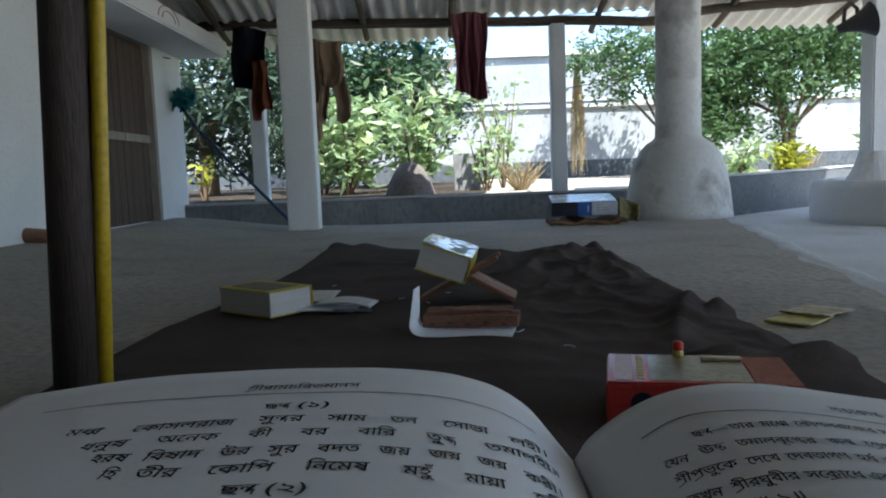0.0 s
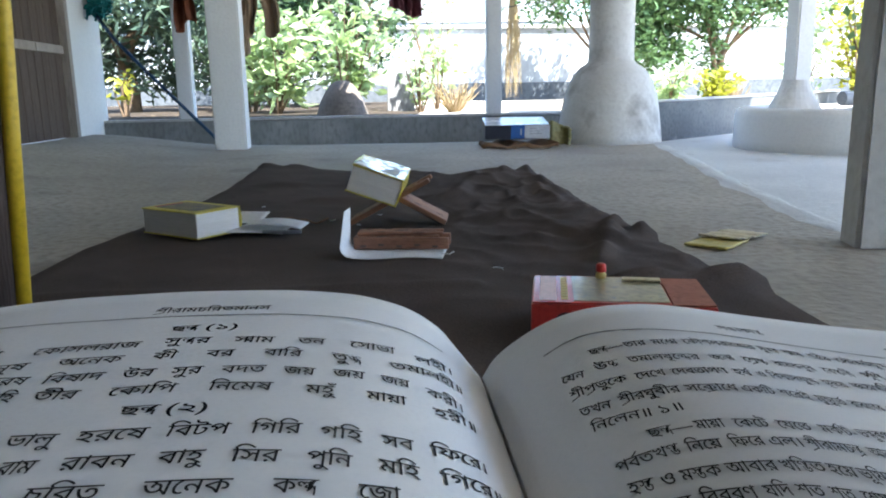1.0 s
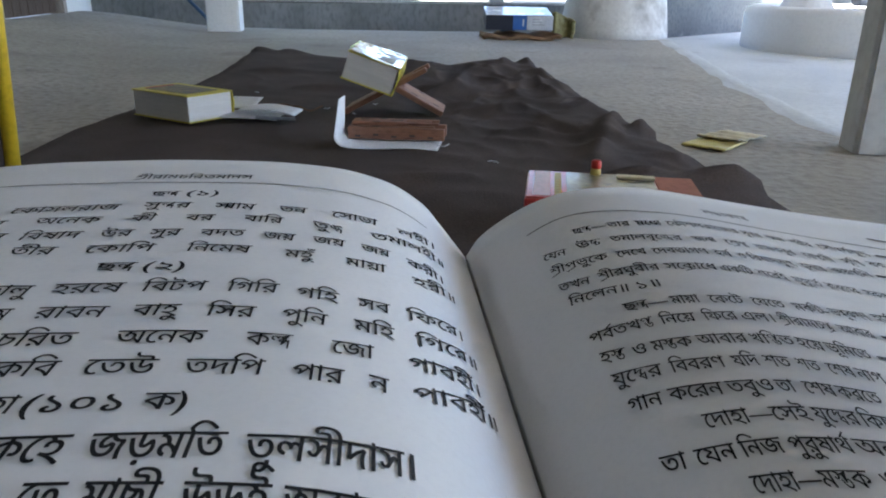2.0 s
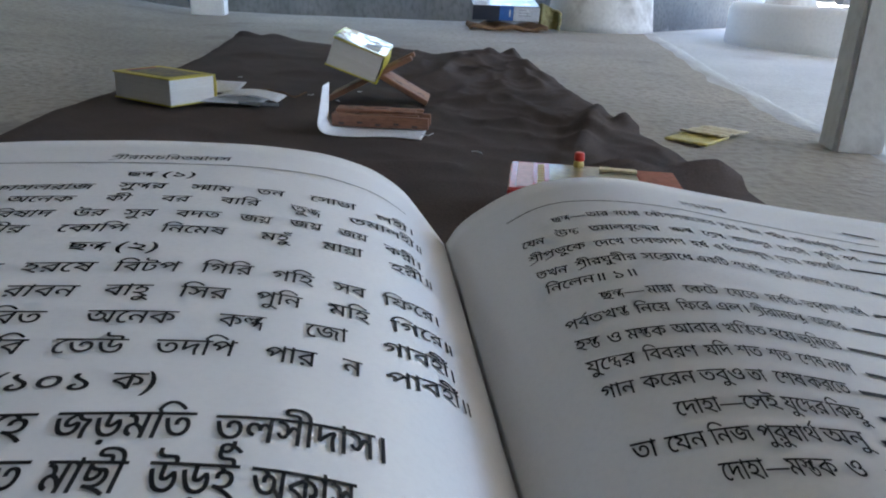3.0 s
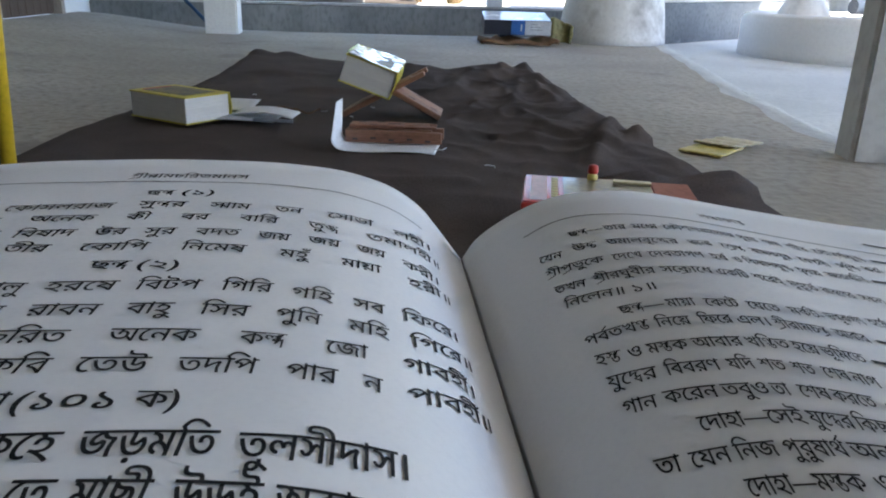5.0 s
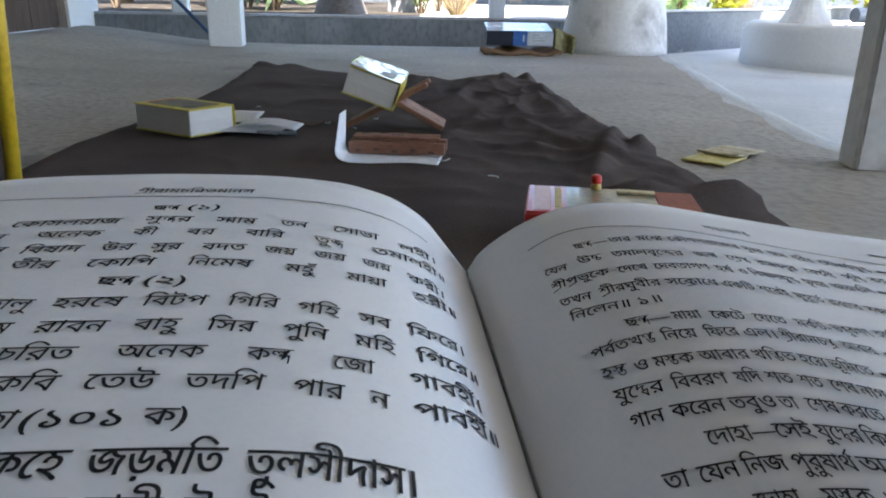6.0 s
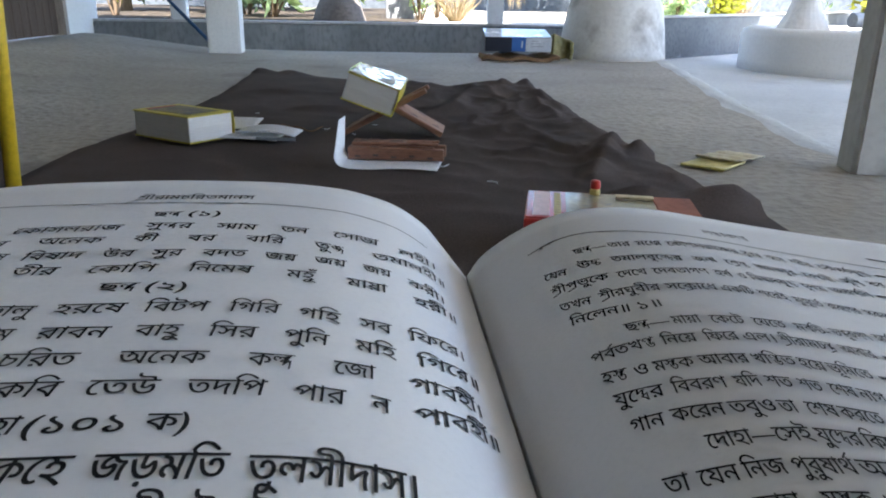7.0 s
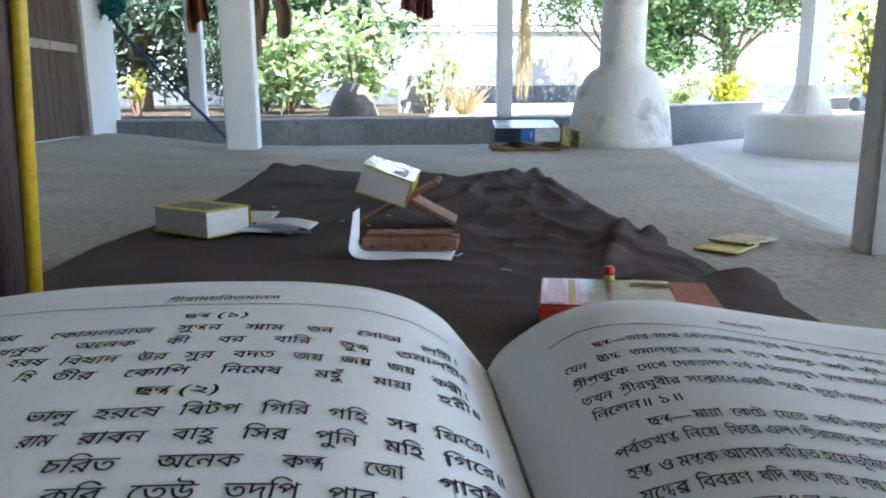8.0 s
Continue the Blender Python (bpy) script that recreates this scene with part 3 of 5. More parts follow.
def shrub(name, label, x, y, z, stems, n, size, material, seed, height, width, wide=0.45, base=0.3):
    """Upright stems from one root; sprays of leaves along their upper part."""
    r = random.Random(seed)
    t = plant(name, label, "shrub", x, y, z)
    spots = []
    for _ in range(stems):
        a, q = r.uniform(0, 6.28), r.uniform(0.2, 1.0)
        tip = Vector((math.cos(a) * width * q, math.sin(a) * width * q * 0.6, height * r.uniform(0.55, 1.0)))
        m = tip * 0.5 + Vector((r.uniform(-0.06, 0.06), 0, 0.08))
        part("stem", tube([(0, 0, -0.08), m, tip], [0.014, 0.01, 0.004], 5), BARK, t)
        for k in range(5):
            f = base + (1.02 - base) * k / 4
            p = tip * f
            spots.append((p.x, p.y, p.z, 0.06 * height))
    leaves("foliage", spots, n, size, material, t, seed, wide, 0.0)
    return t


shrub("broadleaf_shrub", "broad-leaved shrub, sunlit brightness put into its pale leaf colour", -1.25, 9.7, 0.2, 16, 560, 0.21, LEAF_LIGHT, 21, 1.2, 0.8, 0.4)
shrub("broadleaf_shrub", "broad-leaved shrub, sunlit brightness put into its pale leaf colour", -0.35, 10.2, 0.2, 16, 520, 0.21, LEAF_LIGHT, 22, 1.5, 0.8, 0.4)
shrub("broadleaf_shrub", "broad-leaved shrub, sunlit brightness put into its pale leaf colour", -1.65, 10.4, 0.2, 9, 300, 0.17, LEAF_LIGHT, 23, 1.0, 0.5)
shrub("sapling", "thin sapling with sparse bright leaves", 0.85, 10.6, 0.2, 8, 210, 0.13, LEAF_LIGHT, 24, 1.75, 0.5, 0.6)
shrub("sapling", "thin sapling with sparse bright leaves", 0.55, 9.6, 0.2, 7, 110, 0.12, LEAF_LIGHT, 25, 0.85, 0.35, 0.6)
shrub("leafy_plant", "low plant with long pale leaves", 3.95, 10.0, 0.2, 12, 190, 0.22, LEAF_LIGHT, 26, 0.5, 0.45, 0.25)
shrub("leafy_plant", "low clump of bright yellow-green leaves", 4.65, 10.2, 0.22, 12, 300, 0.13, LEAF_YELLOW, 27, 0.42, 0.45)
shrub("leafy_plant", "small plant with bright yellow leaves", -2.95, 9.2, 0.2, 5, 34, 0.13, LEAF_YELLOW, 28, 0.65, 0.2, 0.45, 0.6)
shrub("planter_sapling", "dark broad-leaved sapling growing in the planter", 4.35, 6.25, 0.22, 6, 60, 0.13, LEAF_MID, 29, 1.0, 0.4, 0.6)
shrub("edge_bush", "yellow-green bush beyond the planter", 6.4, 9.6, 0.2, 14, 700, 0.13, LEAF_YELLOW, 30, 2.0, 0.6)
shrub("edge_bush", "green bush beyond the planter", 5.75, 9.9, 0.2, 9, 260, 0.13, LEAF_LIGHT, 31, 1.7, 0.4)


def straw_bundle(name, label, x, y, z, h, w, n, seed, hang):
    r = np.random.RandomState(seed)
    bm = bmesh.new()
    for _ in range(n):
        a, q = r.uniform(0, 6.28), r.uniform(0, 1) ** 0.5
        p0 = Vector((math.cos(a) * w * 0.25 * q, math.sin(a) * w * 0.25 * q, h))
        p1 = Vector((math.cos(a) * w * q, math.sin(a) * w * q, h * r.uniform(0.0, 0.25)))
        if not hang:
            p0, p1 = p1 * 0.3, Vector((p1.x * 1.6, p1.y * 1.6, h * r.uniform(0.5, 1)))
        m = (p0 + p1) / 2 + Vector(r.normal(size=3) * 0.03)
        tube([p0, m, p1], [0.006, 0.007, 0.002], 3, bm)
    return thing(name, label, "dry plant", bm, STRAW, at=(x, y, z))


straw_bundle("dry_palm_frond", "dry grey-brown hanging straw bundle on a stake", 2.72, 15.0, 0.28, 2.2, 0.2, 90, 5, True)
straw_bundle("dry_grass", "tuft of dry yellow grass", 0.95, 9.3, 0.18, 0.45, 0.22, 90, 6, False)
straw_bundle("dry_grass", "small tuft of dry yellow grass", 5.6, 11.6, 0.2, 0.4, 0.2, 60, 7, False)

# small conical plaster stump with a stick
mound = thing("plaster_cone", "grey conical plaster stump with a stick in it", "stump", lathe([(0.33, -0.08), (0.31, 0.05), (0.27, 0.2), (0.2, 0.33), (0.13, 0.41), (0.06, 0.45), (0.01, 0.455)], 28, 0.08, 5), MUD, at=pose(-0.386, 8.75, 0.17) @ Matrix.Scale(0.94, 4), smooth=True)
part("stick", tube([(0.0, 0, 0.4), (-0.02, 0, 0.62), (-0.05, 0.0, 0.85)], [0.016, 0.014, 0.01], 7), BARK, mound)
part("slab", box(0.55, 0.9, 0.5, 0.56, -0.06, 0.5, 0.01), GREY_PLASTER, thing("stone_slab", "upright grey stone slab leaning in the soil", "slab", at=(-0.41, 9.3, 0.2)))

# ---- hanging things under the eave ----
def wire(name, label, a, b, sag, r=0.004):
    a, b = Vector(a), Vector(b)
    pts = [a.lerp(b, k / 12) + Vector((0, 0, -sag * 4 * (k / 12) * (1 - k / 12))) for k in range(13)]
    return thing(name, label, "line", tube(pts, r, 5), WIRE)


wire("clothes_line", "thin sagging clothes line under the eave", (-2.6, 7.3, 1.93), (2.0, 7.3, 1.95), 0.06)
wire("clothes_line", "thin sloping clothes line under the eave", (-1.95, 7.3, 1.87), (-0.1, 7.3, 1.62), 0.0)
wire("yard_line", "thin pale line across the yard", (1.2, 7.68, 1.25), (3.62, 6.38, 1.62), 0.04, 0.005)


def hanging(name, label, x, y, ztop, width, length, folds, depth, material, seed, skew=0.0, ragged=0.1, flare=1.0, cut=0.0, group="hanging clothes"):
    """Cloth hung over a line, falling in folds to an uneven hem."""
    r = random.Random(seed)
    ph = [r.uniform(0, 6.28) for _ in range(4)]

    def f(u, v):
        drop = length * v * (1 - ragged * (0.5 + 0.5 * math.sin(u * 5 + ph[0])) - cut * u)
        w = width * (1 + (flare - 1) * v)
        amp = depth * (0.35 + 0.65 * v)
        yy = amp * math.sin(u * folds * 6.28 + ph[1] + v * 0.9) + 0.5 * amp * math.sin(u * folds * 13 + ph[2] - v * 1.7)
        return ((u - 0.5) * w + skew * v + 0.012 * math.sin(v * 7 + u * 9 + ph[3]), yy, -drop + 0.02 * math.sin(u * 3.1))
    b = grid(f, 42, 26)
    solid(b, 0.006)
    return thing(name, label, "cloth", b, material, at=(x, y, ztop), smooth=True, group=group)


hanging("towel", "maroon striped cotton towel hung on the line", 0.3, 7.28, 1.95, 0.33, 0.78, 3.2, 0.05, CLOTH_MAROON, 3, 0.0, 0.08, 0.86, -0.08)
hanging("garment", "black garment hung on the line", -1.8, 7.28, 1.88, 0.36, 0.62, 1.6, 0.06, CLOTH_BLACK, 4, 0.02, 0.06, 0.85, 0.12).rotation_euler = (0, radians(9), 0)
hanging("scarf", "rust red cloth hanging below the black garment", -1.7, 7.19, 1.56, 0.13, 0.56, 1.5, 0.05, CLOTH_RED, 5, 0.0, 0.15, 1.3, 0.05)
hanging("garment", "pale grey cloth hung on the line", -1.5, 7.36, 1.74, 0.16, 0.55, 1.6, 0.05, CLOTH_GREY, 6, 0.02, 0.12, 0.9)


def fall(w, length, folds, depth, seed, skew, x, z):
    """One hanging piece of cloth, hung at x and z below the line."""
    ph = [random.Random(seed + k).uniform(0, 6.28) for k in range(3)]

    def f(u, v):
        amp = depth * (0.4 + 0.6 * v)
        yy = amp * math.sin(u * folds * 6.28 + ph[0] + v) + 0.4 * amp * math.sin(u * folds * 12 + ph[1] - 2 * v)
        return (x + (u - 0.5) * w * (1 - 0.15 * v) + skew * v + 0.01 * math.sin(v * 8 + ph[2]), yy, z - length * v * (1 - 0.07 * math.sin(u * 4 + ph[2])))
    return solid(grid(f, 26, 20), 0.008)


legs = fall(0.27, 0.4, 1.6, 0.05, 7, 0.02, 0, 0)
merge(legs, fall(0.12, 0.46, 1.0, 0.04, 17, -0.02, -0.06, -0.3))
merge(legs, fall(0.15, 0.42, 1.1, 0.045, 27, 0.05, 0.09, -0.33))
thing("trousers", "brown trousers hung on the line", "cloth", legs, CLOTH_BROWN, at=(-1.06, 7.3, 1.745), smooth=True, group="hanging clothes")
hanging("cloth_strip", "long loose brown cloth strip on the line", -1.2, 7.3, 1.76, 0.11, 0.98, 1.0, 0.05, CLOTH_BROWN, 8, 0.0, 0.1, 0.6)

thing("line_knot", "small teal knotted cloth tied to the line", "knot", tube([(-0.24, 7.3, 1.69), (-0.2, 7.28, 1.66), (-0.16, 7.3, 1.62), (-0.19, 7.31, 1.58)], [0.012, 0.03, 0.028, 0.01], 8), TEAL, smooth=True)
scrub = bmesh.new()
rr_ = np.random.RandomState(3)
for _ in range(260):
    d = rr_.normal(size=3)
    d /= np.linalg.norm(d)
    p = Vector((d[0] * 0.115, d[1] * 0.06, d[2] * 0.062))
    q = p * 0.4 + Vector(rr_.normal(size=3) * 0.05)
    tube([q, (p + q) / 2 + Vector(rr_.normal(size=3) * 0.012), p], 0.011, 4, scrub)
thing("scrub_net", "teal tangled plastic net hung from a nail", "net", scrub, TEAL, at=(-2.53, 7.45, 1.27, 0, -18, 0))
thing("nail", "iron nail in the wall", "nail", tube([(WX - 0.02, 7.3, 1.66), (WX + 0.07, 7.3, 1.64)], 0.005, 6), WIRE)
hose = [(-2.56, 7.42, 1.2), (-2.4, 7.36, 0.98), (-2.1, 7.3, 0.66), (-1.78, 7.22, 0.34), (-1.5, 7.15, 0.06), (-1.38, 7.1, -0.05)]
thing("hose", "blue plastic hose slanting down to the aisle floor", "hose", tube(hose, 0.016, 8), BLUE_ROPE, smooth=True)
thing("marker_stick", "thin white and red stick beyond the parapet", "stick", tube([(-1.58, 7.95, 0.1), (-1.58, 7.95, 0.62)], 0.014, 7), LIME)

# horn hung from the planter column
horn = thing("horn_speaker", "dark horn loudspeaker fixed to the column", "loudspeaker", at=(3.52, 6.22, 1.5, 0, 0, 0))
part("horn", lathe([(0.03, 0.0), (0.05, 0.08), (0.08, 0.17), (0.13, 0.26), (0.14, 0.27), (0.12, 0.25), (0.02, 0.05)], 24), HORN_METAL, horn, smooth=True).matrix_basis = pose(-0.27, 0, 0.0, 0, 76, -10)
part("bracket", tube([(-0.22, 0, 0.02), (-0.21, 0, 0.16), (-0.16, 0, 0.2), (-0.11, 0, 0.16), (-0.1, 0, 0.02)], 0.016, 8), HORN_METAL, horn)

# ---- post with yellow pipe near the reader ----
thing("post", "dark brown round wooden post", "post", tube([(-0.823, 1.6, -0.02), (-0.805, 1.6, 0.4), (-0.786, 1.6, 0.84), (-0.735, 1.62, 2.1), (-0.71, 1.62, 3.45)], [0.052, 0.051, 0.05, 0.048, 0.046], 20), POST_WOOD, smooth=True)
thing("yellow_pipe", "yellow plastic pipe standing beside the dark post", "pipe", tube([(-0.766, 1.6, 0.0), (-0.742, 1.6, 0.4), (-0.716, 1.6, 0.84), (-0.66, 1.61, 1.9)], 0.0165, 14), YELLOW_PIPE, smooth=True)
thing("log", "short brown wooden log by the house wall", "log", tube([(-2.95, 4.72, 0.155), (-2.7, 4.7, 0.155), (-2.52, 4.66, 0.15), (-2.46, 4.64, 0.14)], [0.055, 0.055, 0.045, 0.02], 12), REHAL_WOOD, smooth=True)


# ---- the blanket on the floor ----
def blanket_point(u, v):
    x = 0.0
    for _ in range(3):
        back = float(np.interp(x, [-0.75, -0.53, -0.2, 0.2, 0.62, 0.83], [4.86, 4.72, 4.42, 4.1, 3.92, 4.02]))
        y = -0.6 + (back + 0.6) * v
        left = float(np.interp(y, [1.9, 2.27, 2.86, 3.6, 4.85], [-0.905, -0.885, -0.795, -0.735, -0.745]))
        right = float(np.interp(y, [1.3, 1.5, 1.62, 1.67, 2.1, 2.2, 2.27, 2.8, 3.65, 4.0], [0.84, 0.855, 0.9, 0.835, 0.82, 0.855, 0.81, 0.818, 0.835, 0.815]))
        x = left + (right - left) * u
    x += 0.012 * noise.noise(Vector((0, y * 3.3, 1))) * abs(2 * u - 1)
    y += 0.02 * noise.noise(Vector((x * 5, 8, 0))) * v
    h = 0.012
    # soft wrinkles, stronger towards the far right corner
    k = max(0.0, min(1.0, (x + 0.1) / 0.7)) * max(0.0, min(1.0, (y - 1.3) / 1.2))
    w = noise.noise(Vector((x * 3.2 + y * 1.4, y * 2.2 - x * 1.5, 2)))
    h += 0.022 * k * (1 - abs(w)) ** 4 + 0.01 * (0.3 + 0.7 * k) * (1 - abs(noise.noise(Vector((x * 4.5 + y, y * 3.4, 6))))) ** 5 + 0.007 * noise.noise(Vector((x * 11, y * 9, 4))) * (0.4 + k) + 0.012 * k * (1 - abs(noise.noise(Vector((x * 7 - y * 2, y * 5 + x * 3, 9))))) ** 6
    for (ax, ay), (bx, by), hh, ww in FOLDS:
        a, d = Vector((ax, ay)), Vector((bx - ax, by - ay))
        t = max(0, min(1, (Vector((x, y)) - a).dot(d) / d.length_squared))
        q = (Vector((x, y)) - a - d * t).length
        h += 1.25 * hh * math.exp(-(q / (0.85 * ww)) ** 2) * (0.7 + 0.3 * math.sin(t * 9))
    e = min(u, 1 - u, 1 - v)
    h *= 0.45 + 0.55 * min(1, e / 0.03)
    return (x, y, floor_z(x, y) + h)


FOLDS = [((0.62, 3.93), (0.8, 3.97), 0.055, 0.09), ((0.15, 4.0), (0.62, 3.93), 0.025, 0.09), ((0.55, 1.8), (0.74, 2.3), 0.026, 0.04), ((0.4, 2.15), (0.68, 2.05), 0.022, 0.05),
         ((0.2, 2.9), (0.74, 3.15), 0.024, 0.05), ((0.1, 3.4), (0.6, 3.6), 0.026, 0.07), ((-0.55, 3.7), (0.0, 3.6), 0.018, 0.07), ((-0.74, 4.75), (-0.45, 4.6), 0.03, 0.07),
         ((0.66, 2.12), (0.82, 2.18), 0.028, 0.045), ((0.55, 1.6), (0.86, 1.63), 0.028, 0.05), ((-0.85, 1.68), (0.2, 1.64), 0.012, 0.04), ((-0.3, 3.1), (0.3, 3.0), 0.018, 0.05),
         ((0.3, 2.5), (0.75, 2.6), 0.018, 0.04), ((0.35, 3.25), (0.5, 3.75), 0.02, 0.05)]
thing("blanket", "dark brown wool blanket spread wrinkled on the floor", "blanket", grid(blanket_point, 150, 330), BLANKET, smooth=True)
BZ = 0.021


# ---- thick yellow books ----
def closed_book(name, label, w, d, h, m, cover, picture, gloss):
    """Spine along x = w; pages show on the other three sides."""
    t = thing(name, label, "book", at=m)
    c = 0.0035
    part("page_block", box(0.003, w - 0.006, 0.003, d - 0.003, c, h - c, 0.002, 1), PAGE_EDGE, t, "cream page edges")
    part("cover", box(0, w, 0, d, 0, c, 0.001, 1), cover, t)
    part("cover", box(0, w, 0, d, h - c, h, 0.001, 1), cover, t)
    part("spine", solid(grid(lambda u, v: (w - 0.004 + 0.007 * math.sin(math.pi * u), d * v, h * u), 10, 2), 0.003), cover, t, smooth=True)
    part("picture", box(w * 0.16, w * 0.84, d * 0.13, d * 0.86, h + 0.0003, h + 0.0012, 0.0003, 1), picture, t, "printed cover picture")
    part("title_bar", box(w * 0.2, w * 0.8, d * 0.885, d * 0.93, h + 0.0003, h + 0.001), RED_CARD if not gloss else PINK_INK, t)
    if gloss:
        b = grid(lambda u, v: (w * u, d * v, h + 0.003 + 0.003 * math.sin(u * 5 + 1) * math.sin(v * 4 + 0.5) + 0.0015 * noise.noise(Vector((u * 9, v * 9, 0)))), 26, 26)
        part("jacket", solid(b, 0.0006), COVER_GLOSS, t, "shiny crinkled plastic jacket", smooth=True)
    return t


a52 = 52
closed_book("thick_book", "thick yellow hardback book lying on the blanket", 0.175, 0.262, 0.081,
            Matrix.Translation((-0.553, 2.262, BZ + 0.004)) @ pose(0, 0, 0, 0, 0, a52), COVER_YELLOW, COVER_PICTURE, False)
papers = thing("folded_papers", "folded white papers tucked under the thick book", "papers", at=(-0.475, 2.43, BZ + 0.004, 0, 0, -12))
part("sheet", solid(grid(lambda u, v: (0.24 * u - 0.05, 0.12 * v - 0.08, 0.004 + 0.012 * u * (1 - u) + 0.006 * math.sin(v * 3)), 10, 6), 0.003), SHEET_PAPER, papers, smooth=True)
part("sheet", solid(grid(lambda u, v: (0.05 + 0.2 * u, 0.09 * v - 0.055 - 0.03 * u, 0.02 + 0.012 * math.sin(u * 3.1) + 0.004 * v), 10, 6), 0.004), SHEET_PAPER, papers, smooth=True)
part("sheet", solid(grid(lambda u, v: (-0.02 + 0.1 * u, 0.02 + 0.1 * v, 0.02 + 0.02 * v), 6, 6), 0.002), SHEET_PAPER, papers, smooth=True)
part("printed_edge", box(0.13, 0.255, -0.094, -0.089, 0.006, 0.016, 0.001, 1), PVC, papers, "dull grey-blue printed strip")
thread = [(-0.34 + 0.16 * k / 14, 2.54 + 0.05 * math.sin(k * 0.45), BZ + 0.01 + 0.004 * math.sin(k)) for k in range(15)]
thing("thread", "loose orange-brown thread on the blanket", "thread", tube(thread, 0.0025, 5), SACK)


# ---- folding book stands ----
def stand_board(length, width, t, fork):
    """A board with a forked end and carved slots, along +x."""
    b = bmesh.new()
    box(0, length * 0.62, 0, width, 0, t, 0.003, 2, b)
    n = 3
    for k in range(n):
        w = width / (2 * n - 1)
        y0 = 2 * k * w
        box(length * 0.6, length - (0.0 if k != 1 else fork), y0, y0 + w * 1.05, 0.001, t - 0.001, 0.003, 2, b)
    return b


# Flat dark strips on the board paint the shade inside its carved slots.
def stand_slots(t, parent, length, width):
    for k, (x, y) in enumerate(((0.22, 0.3), (0.42, 0.62), (0.3, 0.8), (0.5, 0.25), (0.12, 0.6))):
        o = part("slot_shade", box(length * x, length * x + 0.022, width * y - 0.004, width * y + 0.004, t + 0.0002, t + 0.0009, 0.0003, 1), POST_WOOD, parent, "dark strip standing for the shade in a carved notch")
        o.matrix_basis = pose(0, 0, 0, 0, 0, 6 * (k - 2))


book_stand = thing("book_stand", "crossed carved wooden folding book stand, open", "book stand", at=(0.055, 2.42, BZ + 0.002, 0, 0, -8))
for tilt, x0, nm in ((-28, -0.155, "board"), (28, 0.155, "board")):
    o = part(nm, stand_board(0.3 if tilt < 0 else 0.345, 0.15, 0.017, 0.05), REHAL_WOOD, book_stand)
    if tilt < 0:
        o.matrix_basis = Matrix.Translation((x0, 0.0, 0.0)) @ pose(0, 0, 0, 0, -28, 0)
    else:
        o.matrix_basis = Matrix.Translation((x0, 0.15, 0.0)) @ pose(0, 0, 0, 0, 0, 180) @ pose(0, 0, 0, 0, -28, 0)
    stand_slots(0.017, o, 0.33, 0.15)
closed_book("thick_book", "thick yellow book in a shiny jacket tilted on the stand", 0.172, 0.235, 0.09,
            Matrix.Translation((-0.112, 2.40, 0.146)) @ pose(0, 0, 0, 3, 19, -7), COVER_YELLOW, COVER_PICTURE, True)

folded = thing("folded_stand", "folded carved reddish wooden book stand on a paper", "book stand", at=(-0.078, 2.035, BZ + 0.007, 0, 0, -10))
o = part("board", stand_board(0.265, 0.085, 0.034, 0.03), REHAL_WOOD, folded)
stand_slots(0.034, o, 0.265, 0.085)
o = part("board", stand_board(0.24, 0.06, 0.01, 0.02), REHAL_WOOD, folded)
o.matrix_basis = pose(0.008, 0.02, 0.0345, 0, 0, 3)
stand_slots(0.01, o, 0.24, 0.06)
# The same painted notch shade along the front edge.
for k in range(5):
    part("slot_shade", box(0.02 + 0.05 * k, 0.035 + 0.05 * k, -0.0008, 0.0004, 0.006 + 0.004 * (k % 2), 0.012 + 0.004 * (k % 2)), POST_WOOD, folded, "dark strip standing for the shade in a carved notch")


def curled(u, v):
    s = 0.385 * u
    r = 0.028
    flat = 0.245
    y = 0.125 * v
    if s < flat:
        return (flat - s, y, 0.002 + 0.003 * math.sin(u * 9) * (1 - v))
    a = min((s - flat) / r, 1.52)
    x = -r * math.sin(a)
    z = 0.002 + r * (1 - math.cos(a))
    rest = s - flat - 1.52 * r
    if rest > 0:
        z += rest
        x += 0.16 * rest
    return (x, y * (1 - 0.35 * max(0, rest) / 0.08) + 0.0, z)


thing("curled_sheet", "white paper sheet curled up at one end under the stand", "paper", solid(grid(curled, 50, 6), 0.0006), SHEET_PAPER, at=(-0.083, 1.94, BZ + 0.002, 0, 0, -11), smooth=True)

# ---- red picture box ----
red = thing("red_box", "flat red cardboard box with printed lid on the blanket", "box", at=(0.254, 1.221, BZ + 0.002, 0, 0, -13))
W, Dp, Hh = 0.312, 0.192, 0.072
part("tray", box(0, W, 0, Dp, 0, Hh - 0.004, 0.003), RED_CARD, red)
part("lid", box(0.002, W * 0.76, 0.002, Dp - 0.002, Hh - 0.003, Hh, 0.001, 1), RED_CARD, red)
part("inner_flap", box(W * 0.765, W - 0.002, 0.004, Dp - 0.004, Hh - 0.003, Hh - 0.0005, 0.001, 1), BROWN_CARD, red, "bare reddish-brown cardboard flap")
part("picture", box(W * 0.235, W * 0.755, 0.012, Dp - 0.008, Hh + 0.0003, Hh + 0.001), BOX_PICTURE, red, "printed lid picture")
part("panel", box(0.014, W * 0.14, 0.012, Dp - 0.01, Hh + 0.0003, Hh + 0.001), PINK_INK, red, "pale glossy panel")
for k in range(9):
    part("print_bar", box(W * 0.165, W * 0.205, 0.02 + k * 0.018, 0.033 + k * 0.018, Hh + 0.0003, Hh + 0.001), GOLD_INK, red, "gold print bar")
